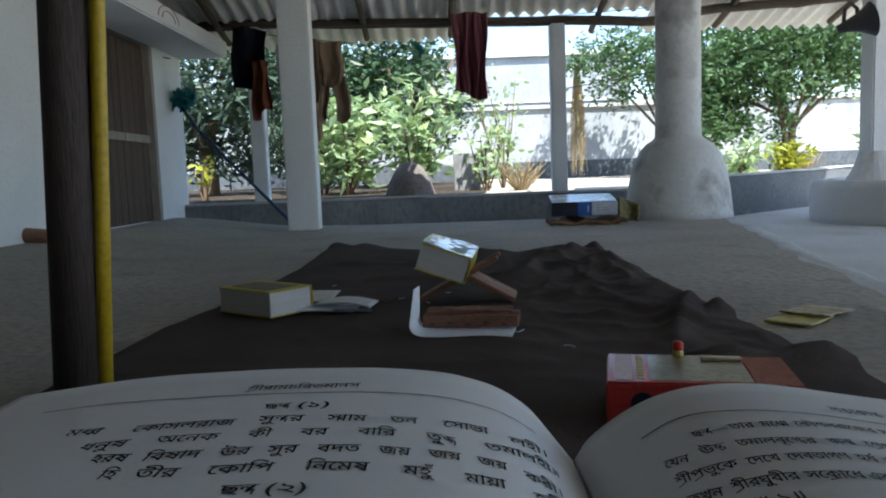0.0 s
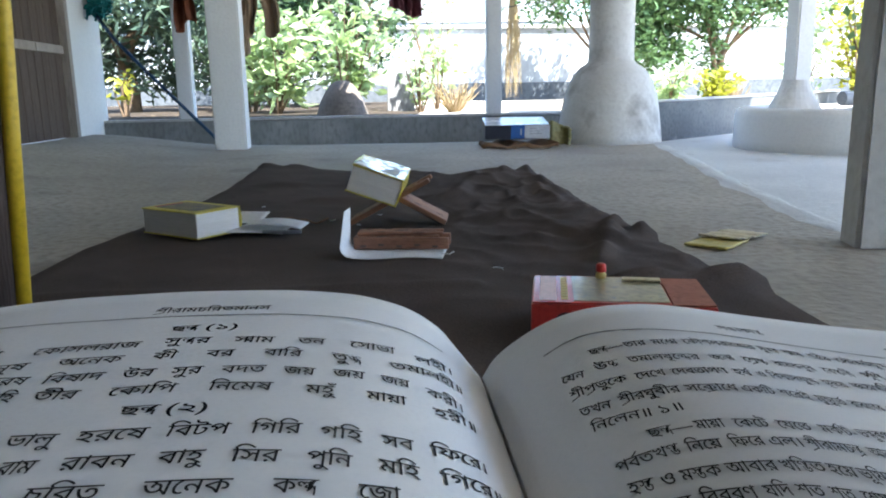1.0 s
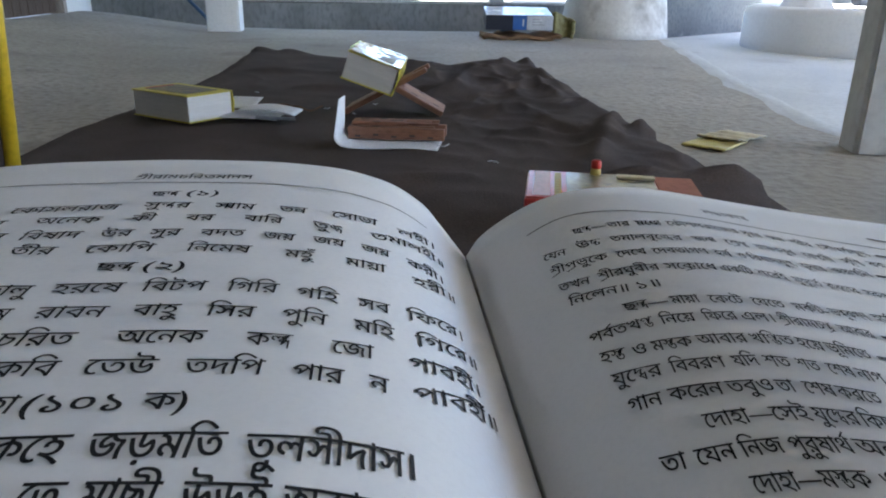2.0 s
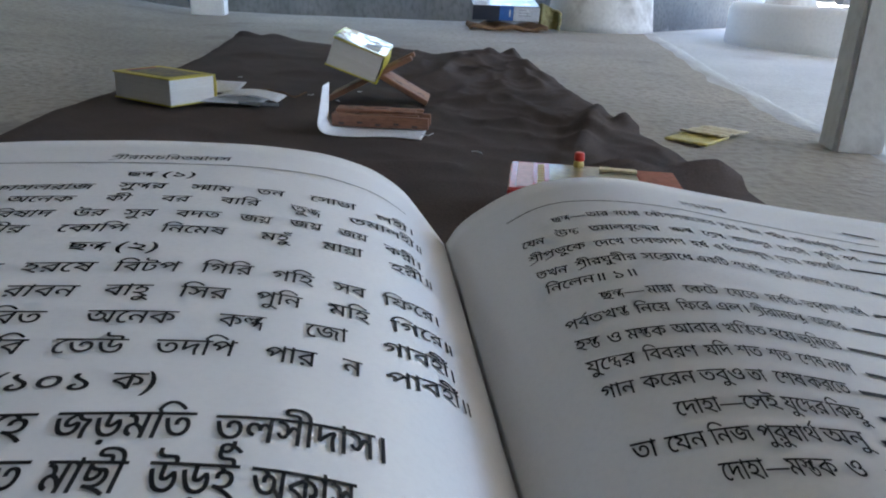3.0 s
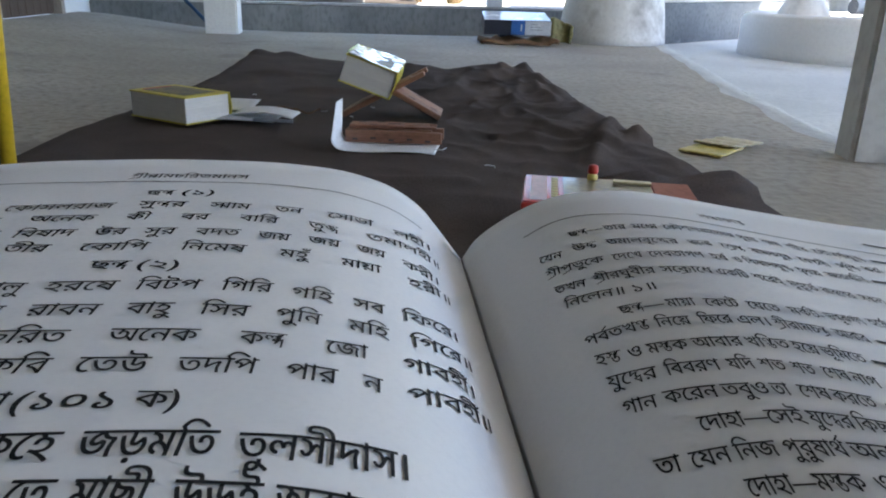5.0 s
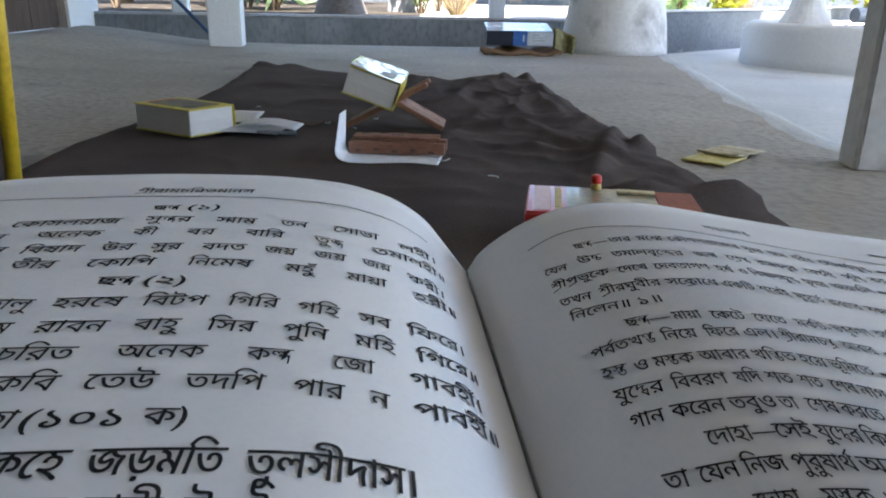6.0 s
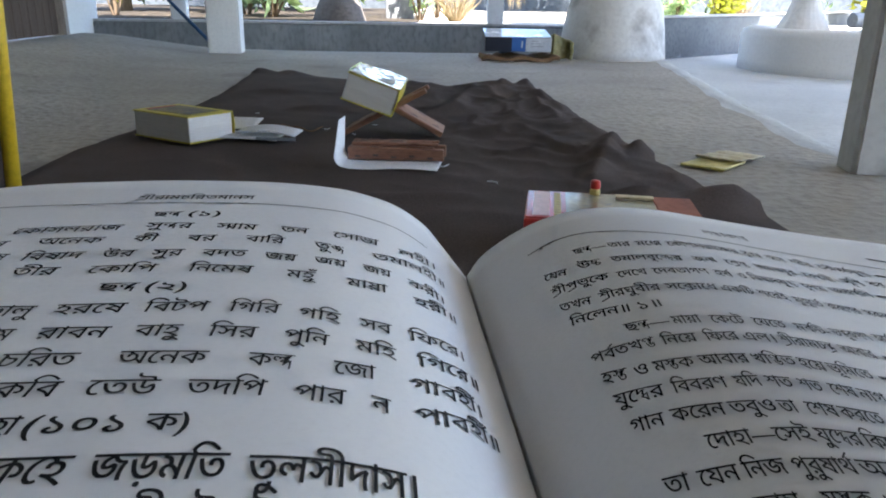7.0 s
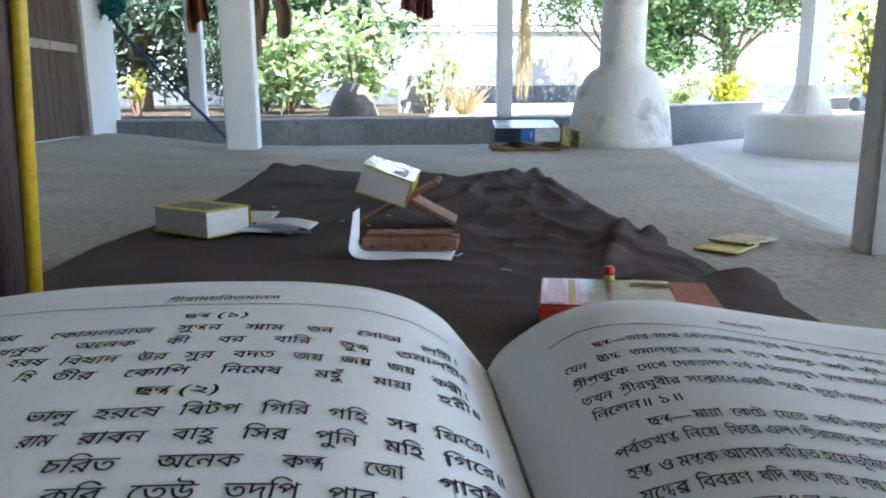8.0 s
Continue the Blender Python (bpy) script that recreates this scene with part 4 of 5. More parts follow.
part("badge", lathe([(0.02, 0), (0.02, 0.0012), (0.014, 0.0015), (0.012, 0.0012), (0.001, 0.0014)], 20), NAVY_CARD, red, "round dark badge").matrix_basis = pose(0.06, -0.0002, 0.035, 90, 0, 0)
tub = thing("glue_bottle", "tiny bottle with red cap standing on the box", "bottle", at=pose(0.254 + 0.165, 1.221 + 0.14, BZ + Hh + 0.004, 0, 0, -13) @ Matrix.Scale(1.05, 4))
part("body", lathe([(0.009, 0), (0.0095, 0.003), (0.0095, 0.008), (0.008, 0.01), (0.007, 0.0115)], 16), GOLD_INK, tub, smooth=True)
part("cap", lathe([(0.0085, 0.0117), (0.0095, 0.013), (0.0088, 0.025), (0.006, 0.027), (0.001, 0.0275)], 16), RED_PLASTIC, tub, "red cap", smooth=True)
thing("card_strip", "pale cardboard strip lying on the red box", "card", box(0, 0.07, 0, 0.018, 0, 0.005, 0.001, 1), PACK_PALE, at=(0.254 + 0.195, 1.221 + 0.105, BZ + Hh + 0.0045, 0, 0, -16))

# ---- yellow packets on the floor ----
packs = thing("packet", "crumpled yellow printed packets on the cement floor", "packet", at=(0.966, 1.968, 0.003, 0, 0, 43))
part("wrapper", solid(grid(lambda u, v: (0.17 * u, 0.125 * v, 0.006 + 0.003 * noise.noise(Vector((u * 5, v * 5, 0)))), 14, 14), 0.005), PACK_YELLOW, packs, smooth=True)
part("wrapper", solid(grid(lambda u, v: (0.11 + 0.175 * u, 0.005 + 0.125 * v - 0.02 * u, 0.011 + 0.003 * noise.noise(Vector((u * 6, v * 6, 3))) + 0.0025 * math.sin(u * 19) - 0.006 * u), 20, 14), 0.004), PACK_PALE, packs, smooth=True)

# ---- blue box on a sack by the round column ----
thing("sack_mat", "folded brown jute sack lying on the floor", "sack", solid(grid(lambda u, v: (0.62 * u, 0.42 * v, 0.014 + 0.022 * abs(noise.noise(Vector((u * 6, v * 4, 1)))) + 0.012 * math.sin(u * 14 + v * 3)), 36, 20), 0.03), SACK, at=(0.82, 5.92, 0.016, 0, 0, -5), smooth=True)
bb = thing("blue_box", "glossy blue and silver cardboard carton lying flat", "box", at=(0.86, 6.0, 0.07, 8, 0, -4))
part("body", box(0, 0.52, 0, 0.36, 0, 0.112, 0.004), NAVY_CARD, bb)
part("top_panel", box(0.003, 0.517, 0.003, 0.357, 0.1125, 0.1145), SILVER_CARD, bb, "shiny pale top")
part("blue_panel", box(0.21, 0.318, -0.002, -0.0004, 0.003, 0.109), BLUE_CARD, bb, "bright blue printed panel")
part("silver_panel", box(0.32, 0.5235, -0.002, -0.0004, 0.003, 0.109), SILVER_CARD, bb, "pale printed panel")
for k in range(3):
    part("print_bar", box(0.36, 0.36 + 0.1 - 0.02 * k, -0.003, -0.0022, 0.04 + 0.02 * k, 0.047 + 0.02 * k), PVC, bb)
part("print_bar", box(0.285, 0.296, -0.003, -0.0022, 0.03, 0.085), SILVER_CARD, bb)
thing("wrapper_pack", "crumpled olive and red packet leaning on the column foot", "packet", solid(grid(lambda u, v: (0.13 * u, 0.08 * math.sin(u * 2.6) + 0.02 * noise.noise(Vector((u * 5, v * 5, 0))), 0.2 * v * (1 - 0.35 * u)), 12, 12), 0.03), OLIVE, at=(1.42, 6.05, 0.01, 0, 0, -20), smooth=True)
bowl = thing("dark_tin", "small dark tin beside the carton", "tin", lathe([(0.06, 0), (0.065, 0.01), (0.065, 0.085), (0.06, 0.09), (0.01, 0.09)], 20), NAVY_CARD, at=(1.08, 6.29, 0.006), smooth=True)

# ---- the open book in front of the reader ----
GX = 0.028


# height of the paper over the floor, against the distance from the gutter
LEFT_CURVE = [(0, 0.3672), (0.0045, 0.3732), (0.008, 0.3779), (0.0131, 0.3842), (0.0214, 0.3901), (0.0296, 0.3933), (0.0376, 0.3953), (0.0535, 0.3971),
              (0.0693, 0.3977), (0.0848, 0.3979), (0.1002, 0.3976), (0.1154, 0.3971), (0.1306, 0.3959), (0.18, 0.39)]
RIGHT_CURVE = [(0, 0.3672), (0.004, 0.3738), (0.0121, 0.3807), (0.0202, 0.3856), (0.0282, 0.3886), (0.0363, 0.3901), (0.0444, 0.3906), (0.0526, 0.3903),
               (0.0608, 0.3893), (0.0774, 0.3868), (0.1024, 0.3834), (0.1206, 0.3815), (0.17, 0.376)]


def along(curve, d):
    """A smooth line through the curve's points, at d."""
    last = len(curve) - 1
    k = next((i for i in range(last) if d < curve[i + 1][0]), last - 1)

    def slope(i):
        (xa, za), (xb, zb) = curve[max(0, i - 1)], curve[min(last, i + 1)]
        return (zb - za) / (xb - xa)
    (x0, z0), (x1, z1) = curve[k], curve[k + 1]
    h = x1 - x0
    t = (d - x0) / h
    return (2 * t ** 3 - 3 * t * t + 1) * z0 + (t ** 3 - 2 * t * t + t) * h * slope(k) + (3 * t * t - 2 * t ** 3) * z1 + (t ** 3 - t * t) * h * slope(k + 1)


def page_z(x, y=0.21):
    d = abs(x - GX)
    if x < GX:
        # the pages swell a little towards the reader
        return along(LEFT_CURVE, d) + 0.02 * max(0.0, 0.15 - y) * (1 - math.exp(-d / 0.008)) * math.exp(-(d / 0.05) ** 2)
    return along(RIGHT_CURVE, d)


def paper_lift(x):
    """How far ink stands over the sheet's middle, upright, where the sheet slopes."""
    slope = (page_z(x + 0.0005) - page_z(x - 0.0005)) / 0.001
    return 0.0004 * math.hypot(1, slope)


def arc_to_x(side):
    """A table from distance along the paper to x, from the gutter outwards."""
    xs = [GX + side * 0.18 * k / 720 for k in range(721)]
    s = [0.0]
    for p, q in zip(xs, xs[1:]):
        s.append(s[-1] + math.hypot(q - p, page_z(q) - page_z(p)))
    return lambda v: float(np.interp(v, s, xs))


LEFT, RIGHT = arc_to_x(-1), arc_to_x(1)
BASE = 0.338


def open_page(side, y_top, y_end, lift, width):
    amap = LEFT if side < 0 else RIGHT
    skew = 0.12 if side > 0 else 0.0

    def f(u, v):
        x = amap(0.0006 + width * u ** 1.3)
        yy = y_top + (y_end - y_top) * v - skew * (x - GX)
        return (x, yy, page_z(x, yy) + lift)
    return grid(f, 60, 30)


desk = thing("reading_desk", "small low wooden desk under the open book", "desk", at=(0.028, 0.07, 0.0))
part("top", box(-0.15, 0.15, -0.11, 0.11, 0.312, 0.333, 0.004), DESK_WOOD, desk)
for sx in (-1, 1):
    for sy in (-1, 1):
        part("leg", box(sx * 0.125 - 0.015, sx * 0.125 + 0.015, sy * 0.085 - 0.015, sy * 0.085 + 0.015, 0.01, 0.312, 0.003), DESK_WOOD, desk)

tome = thing("open_book", "thick book lying open, curved white pages of printed verse", "book")
part("cover", box(-0.142, 0.198, -0.055, 0.205, 0.333, 0.338, 0.002), COVER_YELLOW, tome, "yellow cover")
pages = {}
for side, nm in ((-1, "left"), (1, "right")):
    amap = LEFT if side < 0 else RIGHT
    skew = 0.12 if side > 0 else 0.0

    def block(u, v, amap=amap, skew=skew):
        x = amap(0.0006 + 0.168 * u)
        y = 0.2085 - skew * (x - GX)
        return (x, y, BASE + (page_z(x) - 0.0006 - BASE) * v)
    bm = grid(block, 60, 6)
    ex = bmesh.ops.extrude_face_region(bm, geom=bm.faces[:])
    bmesh.ops.translate(bm, vec=(0, -0.258, 0), verts=[g for g in ex["geom"] if isinstance(g, bmesh.types.BMVert)])
    part("page_block", bm, PAGE_EDGE, tome, "stack of cream page edges", smooth=False)
    pages[side] = part("page", solid(open_page(side, 0.21, -0.05, 0.0, 0.169), -0.0002), PAGE, tome, "white printed page", smooth=True)


from mathutils import geometry

VOWEL_BEFORE = "িেৈ"


def visual(word):
    """The letters in the order in which they stand, and what joins them: (place, how, letter)."""
    word = word.replace("\u09af\u09bc", "\u09df").replace("\u09a1\u09bc", "\u09dc")
    out, joins, k = "", [], 0
    while k < len(word):
        j = k + 1
        while j + 1 < len(word) and word[j] == "্":
            j += 2
        letters = word[k:j].split("্")
        after = ""
        if j < len(word) and word[j] in VOWEL_BEFORE:
            out += word[j]
            j += 1
        elif j < len(word) and word[j] in "োৌ":
            out += "ে"
            after = "া" if word[j] == "ো" else "ৗ"
            j += 1
        base = len(out)
        if len(letters) > 1 and letters[0] == "র":
            letters = letters[1:]
            joins.append((base, "over", ""))
        if len(letters) > 1 and letters[-1] == "র":
            letters = letters[:-1]
            joins.append((base, "tail", ""))
        out += letters[0]
        if len(letters) > 1 and letters[-1] == "য":
            letters = letters[:-1]
            out += "া"
            joins.append((base + 1, "hook", ""))
        if len(letters) > 1:
            joins.append((base, "under", letters[1]))
        out += after
        k = j
    return out, joins


GLYPHS = {}


def fill_outline(pts, edges):
    """Fills closed outlines by their winding, so that touching strokes join."""
    after = {}
    for a, b in edges:
        after.setdefault(a, []).append(b)
        after.setdefault(b, []).append(a)
    # walk each closed outline once, in the order of its points
    segs, seen = [], set()
    for first in range(len(pts)):
        if first in seen or first not in after:
            continue
        here, last = first, None
        while here not in seen:
            seen.add(here)
            ways = [n for n in after[here] if n != last]
            step = min(ways, key=lambda n: (n in seen and n != first, abs(n - here - 1))) if ways else first
            segs.append((here, step))
            last, here = here, step
    out_v, _, out_f, _, _, _ = geometry.delaunay_2d_cdt(pts, segs, [], 0, 1e-5)
    xy = np.array([tuple(v) for v in out_v])
    A = np.array([tuple(pts[a]) for a, b in segs])
    B = np.array([tuple(pts[b]) for a, b in segs])
    keep = []
    mids = [xy[list(f)].mean(axis=0) for f in out_f]
    for f, (cx, cy) in zip(out_f, mids):
        side = (B[:, 0] - A[:, 0]) * (cy - A[:, 1]) - (cx - A[:, 0]) * (B[:, 1] - A[:, 1])
        up = (A[:, 1] <= cy) & (B[:, 1] > cy) & (side > 0)
        down = (A[:, 1] > cy) & (B[:, 1] <= cy) & (side < 0)
        if up.sum() != down.sum():
            keep.append(tuple(f))
    return xy, keep, xy[:, 0].min(), xy[:, 0].max()


def outline(text):
    cu = bpy.data.curves.new("type", "FONT")
    cu.body, cu.resolution_u, cu.fill_mode = text, 3, "NONE"
    ob = bpy.data.objects.new("type", cu)
    scene.collection.objects.link(ob)
    bpy.context.view_layer.update()
    me = ob.evaluated_get(bpy.context.evaluated_depsgraph_get()).to_mesh()
    pts, edges = [Vector(v.co[:2]) for v in me.vertices], [tuple(e.vertices) for e in me.edges]
    bpy.data.objects.remove(ob)
    bpy.data.curves.remove(cu)
    return pts, edges


HEAD = 0.622          # height of the head stroke in the built-in letters


def stroke(a, b, w):
    """A short straight pen stroke from a to b."""
    a, b = Vector(a), Vector(b)
    n = Vector((a.y - b.y, b.x - a.x)).normalized() * w / 2
    return [tuple(a + n), tuple(a - n), tuple(b - n), tuple(b + n)]


def word_mesh(word):
    """Flat outline mesh of a word with the built-in letters, joined letters stacked: points, faces, and its extent."""
    if word not in GLYPHS:
        text, joins = visual(word)
        pts, edges = outline(text)
        extra = []
        for at, how, letter in joins:
            i, j = len(outline(text[:at])[0]) if at else 0, len(outline(text[:at + 1])[0])
            xl, xr = min(p.x for p in pts[i:j]), max(p.x for p in pts[i:j])
            if how == "under":
                for p in pts[i:j]:
                    p.y = HEAD - (HEAD - p.y) * 0.68
                    if p.y < HEAD - 0.1:
                        p.x = xl + (p.x - xl) * 0.72
                sub, faces, a, b = word_mesh(letter)
                low = [f for f in faces if sum(sub[i][1] for i in f) / len(f) < HEAD - 0.075]
                extra.append(([(xr - 0.03 - (b - px) * 0.62, 0.4 - (HEAD - py) * 0.74) for px, py in sub], low))
            elif how == "tail":
                extra.append((stroke((xr - 0.12, 0.04), (xl + 0.05, -0.17), 0.06), [(0, 1, 2, 3)]))
            elif how == "over":
                extra.append((stroke((xr - 0.3, 0.64), (xr - 0.02, 0.88), 0.065), [(0, 1, 2, 3)]))
            else:
                extra.append((stroke((xr - 0.12, 0.05), (xl - 0.08, 0.24), 0.07), [(0, 1, 2, 3)]))
                extra.append((stroke((xl - 0.08, 0.24), (xl + 0.06, 0.4), 0.06), [(0, 1, 2, 3)]))
        xy, faces, x0, x1 = fill_outline(pts, edges)
        xy = [tuple(p) for p in xy]
        for more, polys in extra:
            k = len(xy)
            xy += more
            faces = faces + [tuple(k + i for i in f) for f in polys]
        GLYPHS[word] = xy, faces, x0, x1
    return GLYPHS[word]


def print_line(side, words, size, bold=0.0):
    """Words as (text, start, end, y at start, y at end): distances from the gutter along the paper, heights of the head stroke; None prints a plain bar."""
    amap = LEFT if side < 0 else RIGHT
    vs, fs = [], []

    def lay(s, yy):
        x = amap(s)
        return (x, yy, page_z(x, yy) + paper_lift(x))
    for text, s0, s1, y0, y1 in words:
        if text is None:
            k = len(vs)
            for i in range(9):
                s, y = s0 + (s1 - s0) * i / 8, y0 + (y1 - y0) * i / 8
                vs += [lay(s, y - 0.5 * size), lay(s, y - 0.28 * size)]
            fs += [(k + 2 * i, k + 2 * i + 2, k + 2 * i + 3, k + 2 * i + 1) for i in range(8)]
            continue
        pts, polys, x0, x1 = word_mesh(text)
        lean = 0.4 * (y1 - y0) / (s1 - s0) if side > 0 else 0.0
        for dx in ((-bold / 2, bold / 2) if bold else (0.0,)):
            k = len(vs)
            for px, py in pts:
                f, h = (px - x0) / (x1 - x0), (py - HEAD) * size
                vs.append(lay(s0 + (s1 - s0) * f + dx - lean * h, y0 + (y1 - y0) * f + h))
            fs += [tuple(k + i for i in p) for p in polys]
    me = bpy.data.meshes.new("printed_line")
    me.from_pydata(vs, [], fs)
    me.materials.append(INK)
    ob = new("printed_line", me)
    ob.parent = pages[side]
    return tagged(ob, kind="stuff")


def rule_line(side, curve):
    """A thin rule through the curve's points (distance from the gutter, y)."""
    amap = LEFT if side < 0 else RIGHT
    a, b = curve[0][0], curve[-1][0]

    def f(u, v):
        s = a + (b - a) * u
        x, y = amap(s), along(curve, s) + 0.0005 * (v - 0.5)
        return (x, y, page_z(x, y) + paper_lift(x))
    part("rule", grid(f, 60, 1), INK, pages[side], "thin printed rule")


VERSE = [
    ("h", [("শ্রীরামচরিতমানস", 0.0990, 0.0698, 0.1920, 0.1936)]),
    ("c", [("ছন্দ", 0.0909, 0.0845, 0.1763, 0.1771), ("(১)", 0.0827, 0.0755, 0.1772, 0.1777)]),
    ("l", [("মধ্য", 0.1329, 0.1245, 0.1657, 0.1649), ("কোসলরাজ", 0.1174, 0.0948, 0.1649, 0.1660), ("সুন্দর", 0.0900, 0.0797, 0.1674, 0.1678), ("স্যাম", 0.0745, 0.0654, 0.1677, 0.1675), ("তন", 0.0601, 0.0538, 0.1676, 0.1678), ("সোভা", 0.0481, 0.0372, 0.1678, 0.1696), ("লহী।", 0.0321, 0.0208, 0.1691, 0.1760)]),
    ("l", [("ধনুষ", 0.1243, 0.1149, 0.1547, 0.1559), ("অনেক", 0.1091, 0.0958, 0.1567, 0.1568), ("কী", 0.0898, 0.0849, 0.1575, 0.1581), ("বর", 0.0788, 0.0728, 0.1584, 0.1588), ("বারি", 0.0666, 0.0582, 0.1591, 0.1591), ("তুঙ্গ", 0.0518, 0.0453, 0.1589, 0.1577), ("তমালহী॥", 0.0388, 0.0182, 0.1590, 0.1680)]),
    ("l", [("হরষ", 0.1187, 0.1110, 0.1478, 0.1470), ("বিষাদ", 0.1078, 0.0964, 0.1466, 0.1471), ("উর", 0.0929, 0.0867, 0.1474, 0.1481), ("সুর", 0.0835, 0.0774, 0.1483, 0.1488), ("বদত", 0.0736, 0.0648, 0.1487, 0.1490), ("জয়", 0.0611, 0.0546, 0.1487, 0.1486), ("জয়", 0.0510, 0.0443, 0.1488, 0.1493), ("জয়", 0.0408, 0.0344, 0.1499, 0.1509), ("করী।", 0.0304, 0.0202, 0.1511, 0.1548)]),
    ("l", [("হি", 0.1130, 0.1096, 0.1387, 0.1385), ("তীর", 0.1061, 0.0978, 0.1382, 0.1379), ("কোপি", 0.0923, 0.0802, 0.1383, 0.1394), ("নিমেষ", 0.0742, 0.0621, 0.1396, 0.1397), ("মহুঁ", 0.0557, 0.0497, 0.1392, 0.1392), ("মায়া", 0.0438, 0.0355, 0.1393, 0.1409), ("হরী॥", 0.0295, 0.0166, 0.1412, 0.1499)]),
    ("c", [("ছন্দ", 0.0875, 0.0808, 0.1290, 0.1294), ("(২)", 0.0792, 0.0723, 0.1294, 0.1296)]),
    ("l", [("ভালু", 0.1021, 0.0938, 0.1191, 0.1188), ("হরষে", 0.0910, 0.0799, 0.1192, 0.1199), ("বিটপ", 0.0769, 0.0666, 0.1201, 0.1207), ("গিরি", 0.0632, 0.0547, 0.1209, 0.1214), ("গহি", 0.0515, 0.0443, 0.1207, 0.1204), ("সব", 0.0409, 0.0350, 0.1206, 0.1214), ("ফিরে।", 0.0317, 0.0174, 0.1221, 0.1306)]),
    ("l", [("রাম", 0.0988, 0.0935, 0.1095, 0.1096), ("রাবন", 0.0899, 0.0795, 0.1099, 0.1102), ("বাহু", 0.0757, 0.0684, 0.1106, 0.1110), ("সির", 0.0646, 0.0571, 0.1110, 0.1112), ("পুনি", 0.0529, 0.0457, 0.1113, 0.1108), ("মহি", 0.0414, 0.0344, 0.1114, 0.1119), ("গিরে॥", 0.0305, 0.0141, 0.1129, 0.1237)]),
    ("l", [("চরিত", 0.0915, 0.0809, 0.1009, 0.1010), ("অনেক", 0.0754, 0.0629, 0.1014, 0.1018), ("কল্প", 0.0571, 0.0504, 0.1020, 0.1020), ("জো", 0.0445, 0.0380, 0.1021, 0.1031), ("গাবহীঁ।", 0.0322, 0.0158, 0.1034, 0.1119)]),
    ("l", [("কবি", 0.0881, 0.0800, 0.0923, 0.0924), ("তেউ", 0.0766, 0.0674, 0.0926, 0.0927), ("তদপি", 0.0638, 0.0533, 0.0929, 0.0935), ("পার", 0.0494, 0.0423, 0.0931, 0.0936), ("ন", 0.0386, 0.0357, 0.0940, 0.0940), ("পাবহীঁ॥", 0.0319, 0.0123, 0.0943, 0.1058)]),
    ("c", [("দোহা", 0.0890, 0.0813, 0.0833, 0.0833), ("(১০১", 0.0803, 0.0689, 0.0833, 0.0835), ("ক)", 0.0666, 0.0614, 0.0838, 0.0840)]),
    ("d", [("কহে", 0.0806, 0.0721, 0.0746, 0.0748), ("জড়মতি", 0.0699, 0.0552, 0.0749, 0.0757), ("তুলসীদাস।", 0.0529, 0.0328, 0.0755, 0.0770)]),
    ("d", [("তে", 0.0738, 0.0695, 0.0662, 0.0662), ("মাছী", 0.0677, 0.0601, 0.0662, 0.0663), ("উড়ই", 0.0579, 0.0490, 0.0664, 0.0665), ("অকাস", 0.0476, 0.0364, 0.0665, 0.0666)]),
]
SIZE = {"h": 0.0058, "c": 0.0062, "l": 0.0066, "d": 0.0082, "p": 0.0054}
for style, words in VERSE:
    print_line(-1, words, SIZE[style], 0.00015 if style in "cd" else 0.00007)
rule_line(-1, [(0.0223, 0.1858), (0.06, 0.1858), (0.1, 0.1848), (0.15, 0.185)])

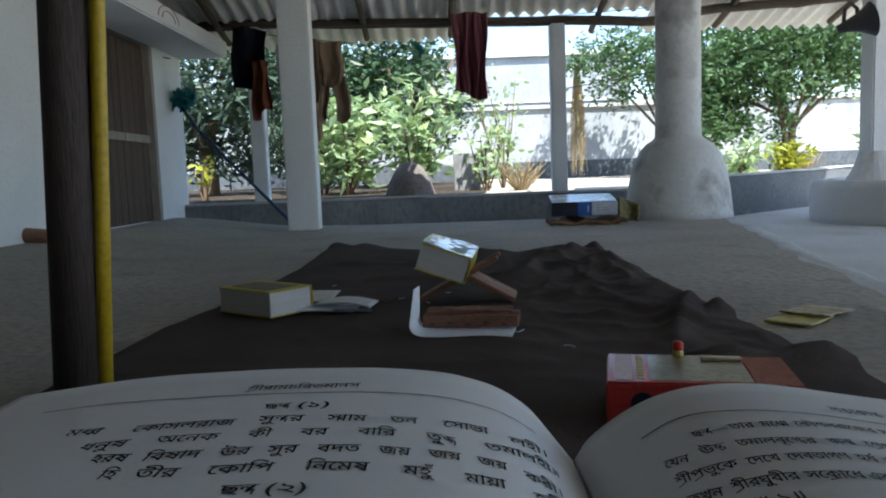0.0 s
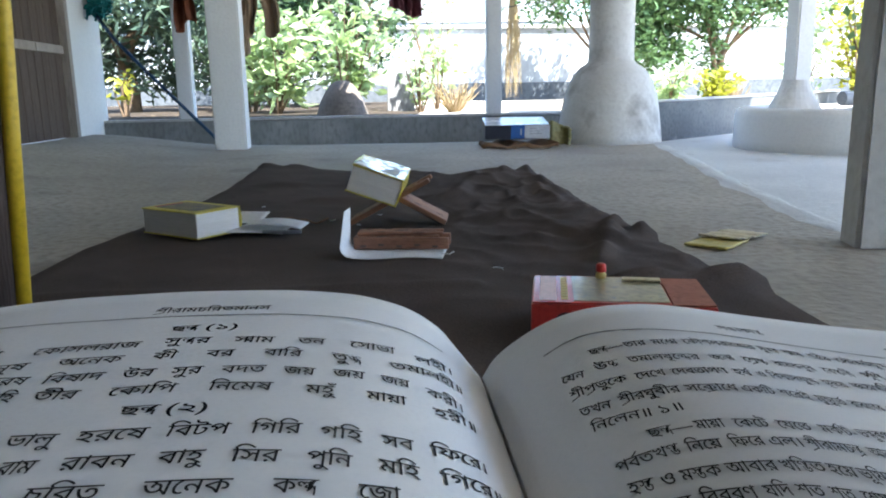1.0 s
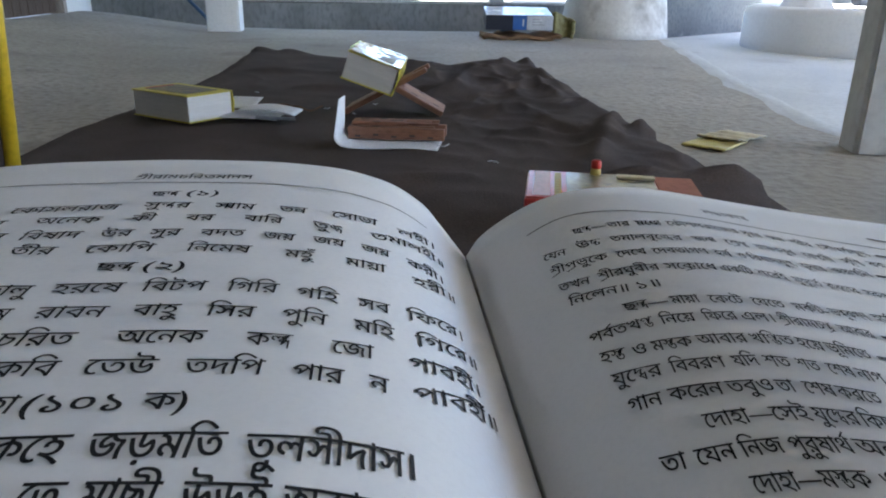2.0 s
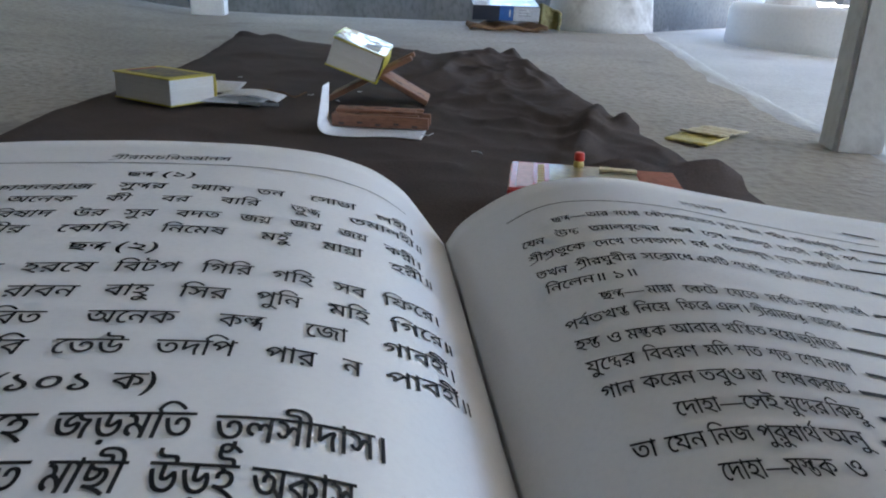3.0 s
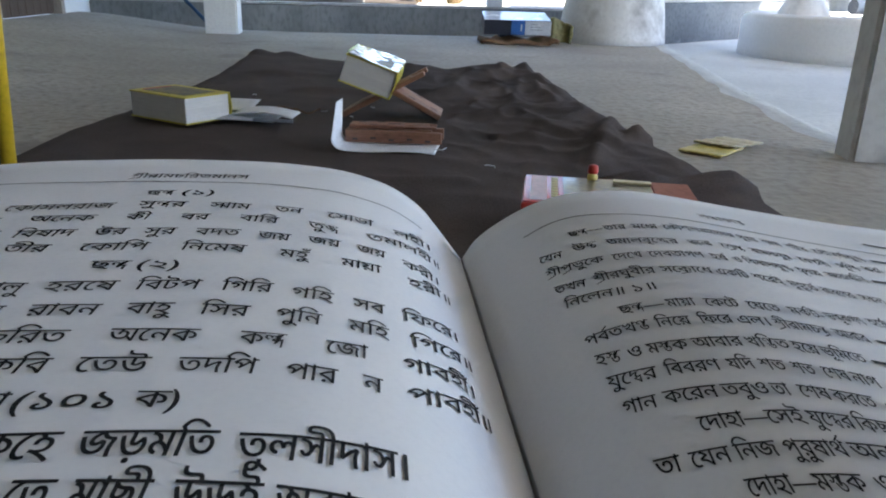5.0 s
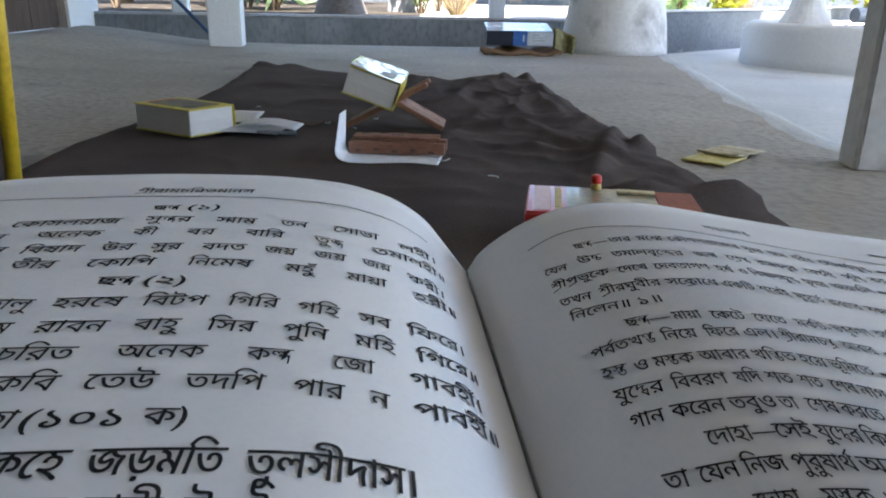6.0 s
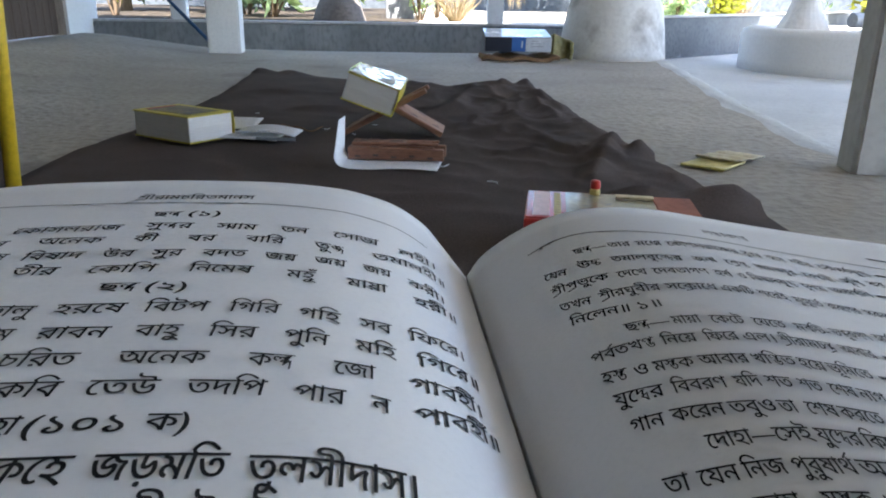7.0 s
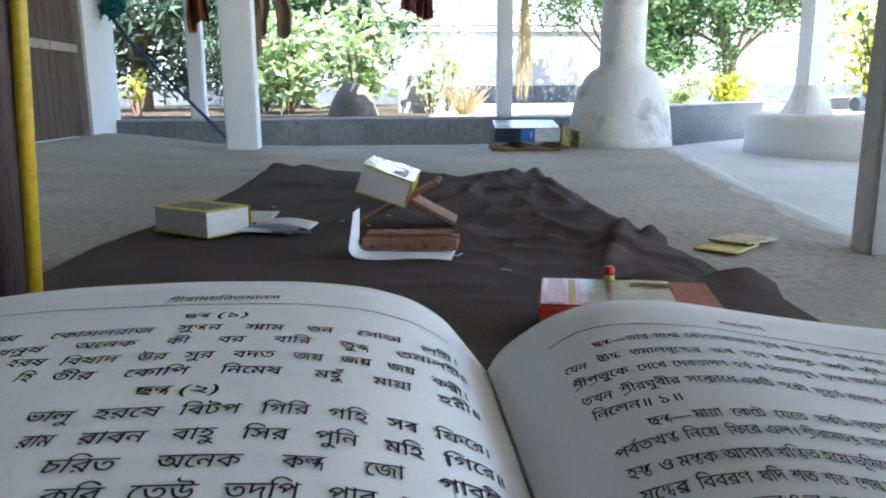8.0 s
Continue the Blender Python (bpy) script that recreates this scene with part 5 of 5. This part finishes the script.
# prose lines; unreadable ends are bars
PROSE = [
    ("h", [("লঙ্কাকাণ্ড", 0.0687, 0.0810, 0.1852, 0.1841), (None, 0.1129, 0.1210, 0.1795, 0.1772)]),
    ("p", [("ছন্দ—", 0.0308, 0.0391, 0.1768, 0.1749), ("তার", 0.0395, 0.0448, 0.1748, 0.1736), ("মধ্যে", 0.0462, 0.0523, 0.1733, 0.1721), ("কৌশলরাজের", 0.0536, 0.0711, 0.1718, 0.1694), ("সুন্দর", 0.0721, 0.0768, 0.1692, 0.1683), ("শ্যাম", 0.0781, 0.0826, 0.1681, 0.1673), ("শরীর", 0.0841, 0.0891, 0.1670, 0.1661), ("সৌন্দর্যযুক্ত", 0.0907, 0.1034, 0.1658, 0.1642), (None, 0.1049, 0.1178, 0.1642, 0.1631)]),
    ("p", [("যেন", 0.0213, 0.0269, 0.1703, 0.1675), ("উচ্চ", 0.0295, 0.0352, 0.1676, 0.1660), ("তমালবৃক্ষের", 0.0375, 0.0532, 0.1654, 0.1608), ("জন্য", 0.0555, 0.0609, 0.1603, 0.1599), ("শ্রেষ্ঠ", 0.0630, 0.0684, 0.1593, 0.1585), ("রামধনুর", 0.0701, 0.0795, 0.1583, 0.1571), ("বেষ্টনী", 0.0816, 0.0884, 0.1568, 0.1555), ("সৃষ্টি", 0.0907, 0.0960, 0.1556, 0.1559), ("করা", 0.0978, 0.1024, 0.1560, 0.1562), (None, 0.1046, 0.1142, 0.1563, 0.1563)]),
    ("p", [("শ্রীপ্রভুকে", 0.0209, 0.0342, 0.1611, 0.1567), ("দেখে", 0.0360, 0.0424, 0.1559, 0.1545), ("দেবতাগণ", 0.0437, 0.0555, 0.1540, 0.1516), ("হর্ষ", 0.0568, 0.0604, 0.1511, 0.1501), ("ও", 0.0616, 0.0632, 0.1498, 0.1496), ("বিষাদযুক্ত", 0.0642, 0.0746, 0.1495, 0.1479), ("হৃদয়ে", 0.0759, 0.0812, 0.1478, 0.1474), ("জয়ধ্বনি", 0.0826, 0.0925, 0.1474, 0.1476), (None, 0.0937, 0.1088, 0.1476, 0.1475)]),
    ("p", [("তখন", 0.0208, 0.0277, 0.1520, 0.1486), ("শ্রীরঘুবীর", 0.0294, 0.0420, 0.1484, 0.1451), ("সক্রোধে", 0.0431, 0.0533, 0.1448, 0.1422), ("একটি", 0.0541, 0.0602, 0.1418, 0.1396), ("শরেই", 0.0610, 0.0668, 0.1393, 0.1377), ("মুহূর্তে", 0.0679, 0.0736, 0.1374, 0.1361), ("রাবণের", 0.0745, 0.0812, 0.1359, 0.1349), ("সকল", 0.0824, 0.0874, 0.1347, 0.1338), (None, 0.0887, 0.0966, 0.1335, 0.1319)]),
    ("p", [("নিলেন॥", 0.0211, 0.0332, 0.1440, 0.1391), ("১॥", 0.0350, 0.0392, 0.1385, 0.1375)]),
    ("p", [("ছন্দ—", 0.0297, 0.0379, 0.1317, 0.1292), ("মায়া", 0.0384, 0.0435, 0.1291, 0.1277), ("কেটে", 0.0452, 0.0510, 0.1270, 0.1252), ("যেতে", 0.0525, 0.0579, 0.1246, 0.1227), ("মর্কট-", 0.0594, 0.0654, 0.1222, 0.1208), ("ভল্লুকগণ", 0.0659, 0.0733, 0.1208, 0.1204), ("হর্ষে", 0.0745, 0.0786, 0.1204, 0.1204), (None, 0.0803, 0.0885, 0.1203, 0.1200)]),
    ("p", [("পর্বতখণ্ড", 0.0208, 0.0329, 0.1267, 0.1234), ("নিয়ে", 0.0340, 0.0399, 0.1228, 0.1209), ("ফিরে", 0.0413, 0.0468, 0.1204, 0.1191), ("এল।", 0.0477, 0.0527, 0.1187, 0.1170), ("শ্রীরামচন্দ্র", 0.0536, 0.0620, 0.1166, 0.1135), ("আবার", 0.0629, 0.0686, 0.1132, 0.1119), (None, 0.0696, 0.0805, 0.1117, 0.1100)]),
    ("p", [("হস্ত", 0.0208, 0.0253, 0.1194, 0.1172), ("ও", 0.0265, 0.0287, 0.1167, 0.1158), ("মস্তক", 0.0297, 0.0362, 0.1155, 0.1131), ("আবার", 0.0370, 0.0447, 0.1129, 0.1107), ("খণ্ডিত", 0.0454, 0.0517, 0.1104, 0.1082), ("হয়ে", 0.0522, 0.0558, 0.1079, 0.1059), ("ভূমিতে", 0.0561, 0.0622, 0.1058, 0.1032), (None, 0.0628, 0.0739, 0.1030, 0.1004)]),
    ("p", [("যুদ্ধের", 0.0206, 0.0288, 0.1116, 0.1082), ("বিবরণ", 0.0301, 0.0382, 0.1077, 0.1047), ("যদি", 0.0393, 0.0431, 0.1043, 0.1033), ("শত", 0.0440, 0.0475, 0.1029, 0.1014), ("শত", 0.0484, 0.0513, 0.1009, 0.0994), ("শেষ", 0.0523, 0.0556, 0.0989, 0.0974), ("নাগ", 0.0560, 0.0593, 0.0971, 0.0952), (None, 0.0604, 0.0679, 0.0946, 0.0917)]),
    ("p", [("গান", 0.0208, 0.0261, 0.1032, 0.1012), ("করেন", 0.0272, 0.0349, 0.1010, 0.0981), ("তবুও", 0.0355, 0.0416, 0.0979, 0.0959), ("তা", 0.0422, 0.0445, 0.0956, 0.0947), ("শেষ", 0.0458, 0.0495, 0.0942, 0.0924), ("করতে", 0.0498, 0.0548, 0.0922, 0.0896), (None, 0.0556, 0.0644, 0.0892, 0.0863)]),
    ("p", [("দোহা—সেই", 0.0292, 0.0428, 0.0921, 0.0878), ("যুদ্ধের", 0.0434, 0.0485, 0.0875, 0.0851), ("কিছু", 0.0488, 0.0528, 0.0849, 0.0829), (None, 0.0541, 0.0603, 0.0824, 0.0802)]),
    ("p", [("তা", 0.0205, 0.0240, 0.0878, 0.0864), ("যেন", 0.0252, 0.0304, 0.0859, 0.0842), ("নিজ", 0.0310, 0.0362, 0.0840, 0.0825), ("পুরুষার্থ", 0.0370, 0.0441, 0.0821, 0.0796), ("অনু", 0.0445, 0.0495, 0.0794, 0.0775), (None, 0.0507, 0.0581, 0.0771, 0.0754)]),
    ("p", [("দোহা—মস্তক", 0.0294, 0.0424, 0.0773, 0.0730), ("ও", 0.0436, 0.0453, 0.0726, 0.0720), (None, 0.0474, 0.0537, 0.0714, 0.0701)]),
]
for style, words in PROSE:
    print_line(1, words, SIZE[style], 0.00005)
rule_line(1, [(0.0204, 0.187), (0.0316, 0.187), (0.0456, 0.1822), (0.0592, 0.1778), (0.0879, 0.1725), (0.1172, 0.168)])

# a few scraps of lint on the blanket
for k in range(9):
    r = random.Random(40 + k)
    x, y = r.uniform(-0.5, 0.7), r.uniform(1.7, 3.4)
    z = floor_z(x, y) + 0.03
    pts = [(x + 0.012 * i * r.uniform(0.3, 1), y + 0.008 * r.uniform(-1, 1) * i, z) for i in range(4)]
    thing("lint", "tiny pale scrap of lint on the dark blanket", "lint", tube(pts, 0.0012, 4), SHEET_PAPER, group="lint on the blanket")
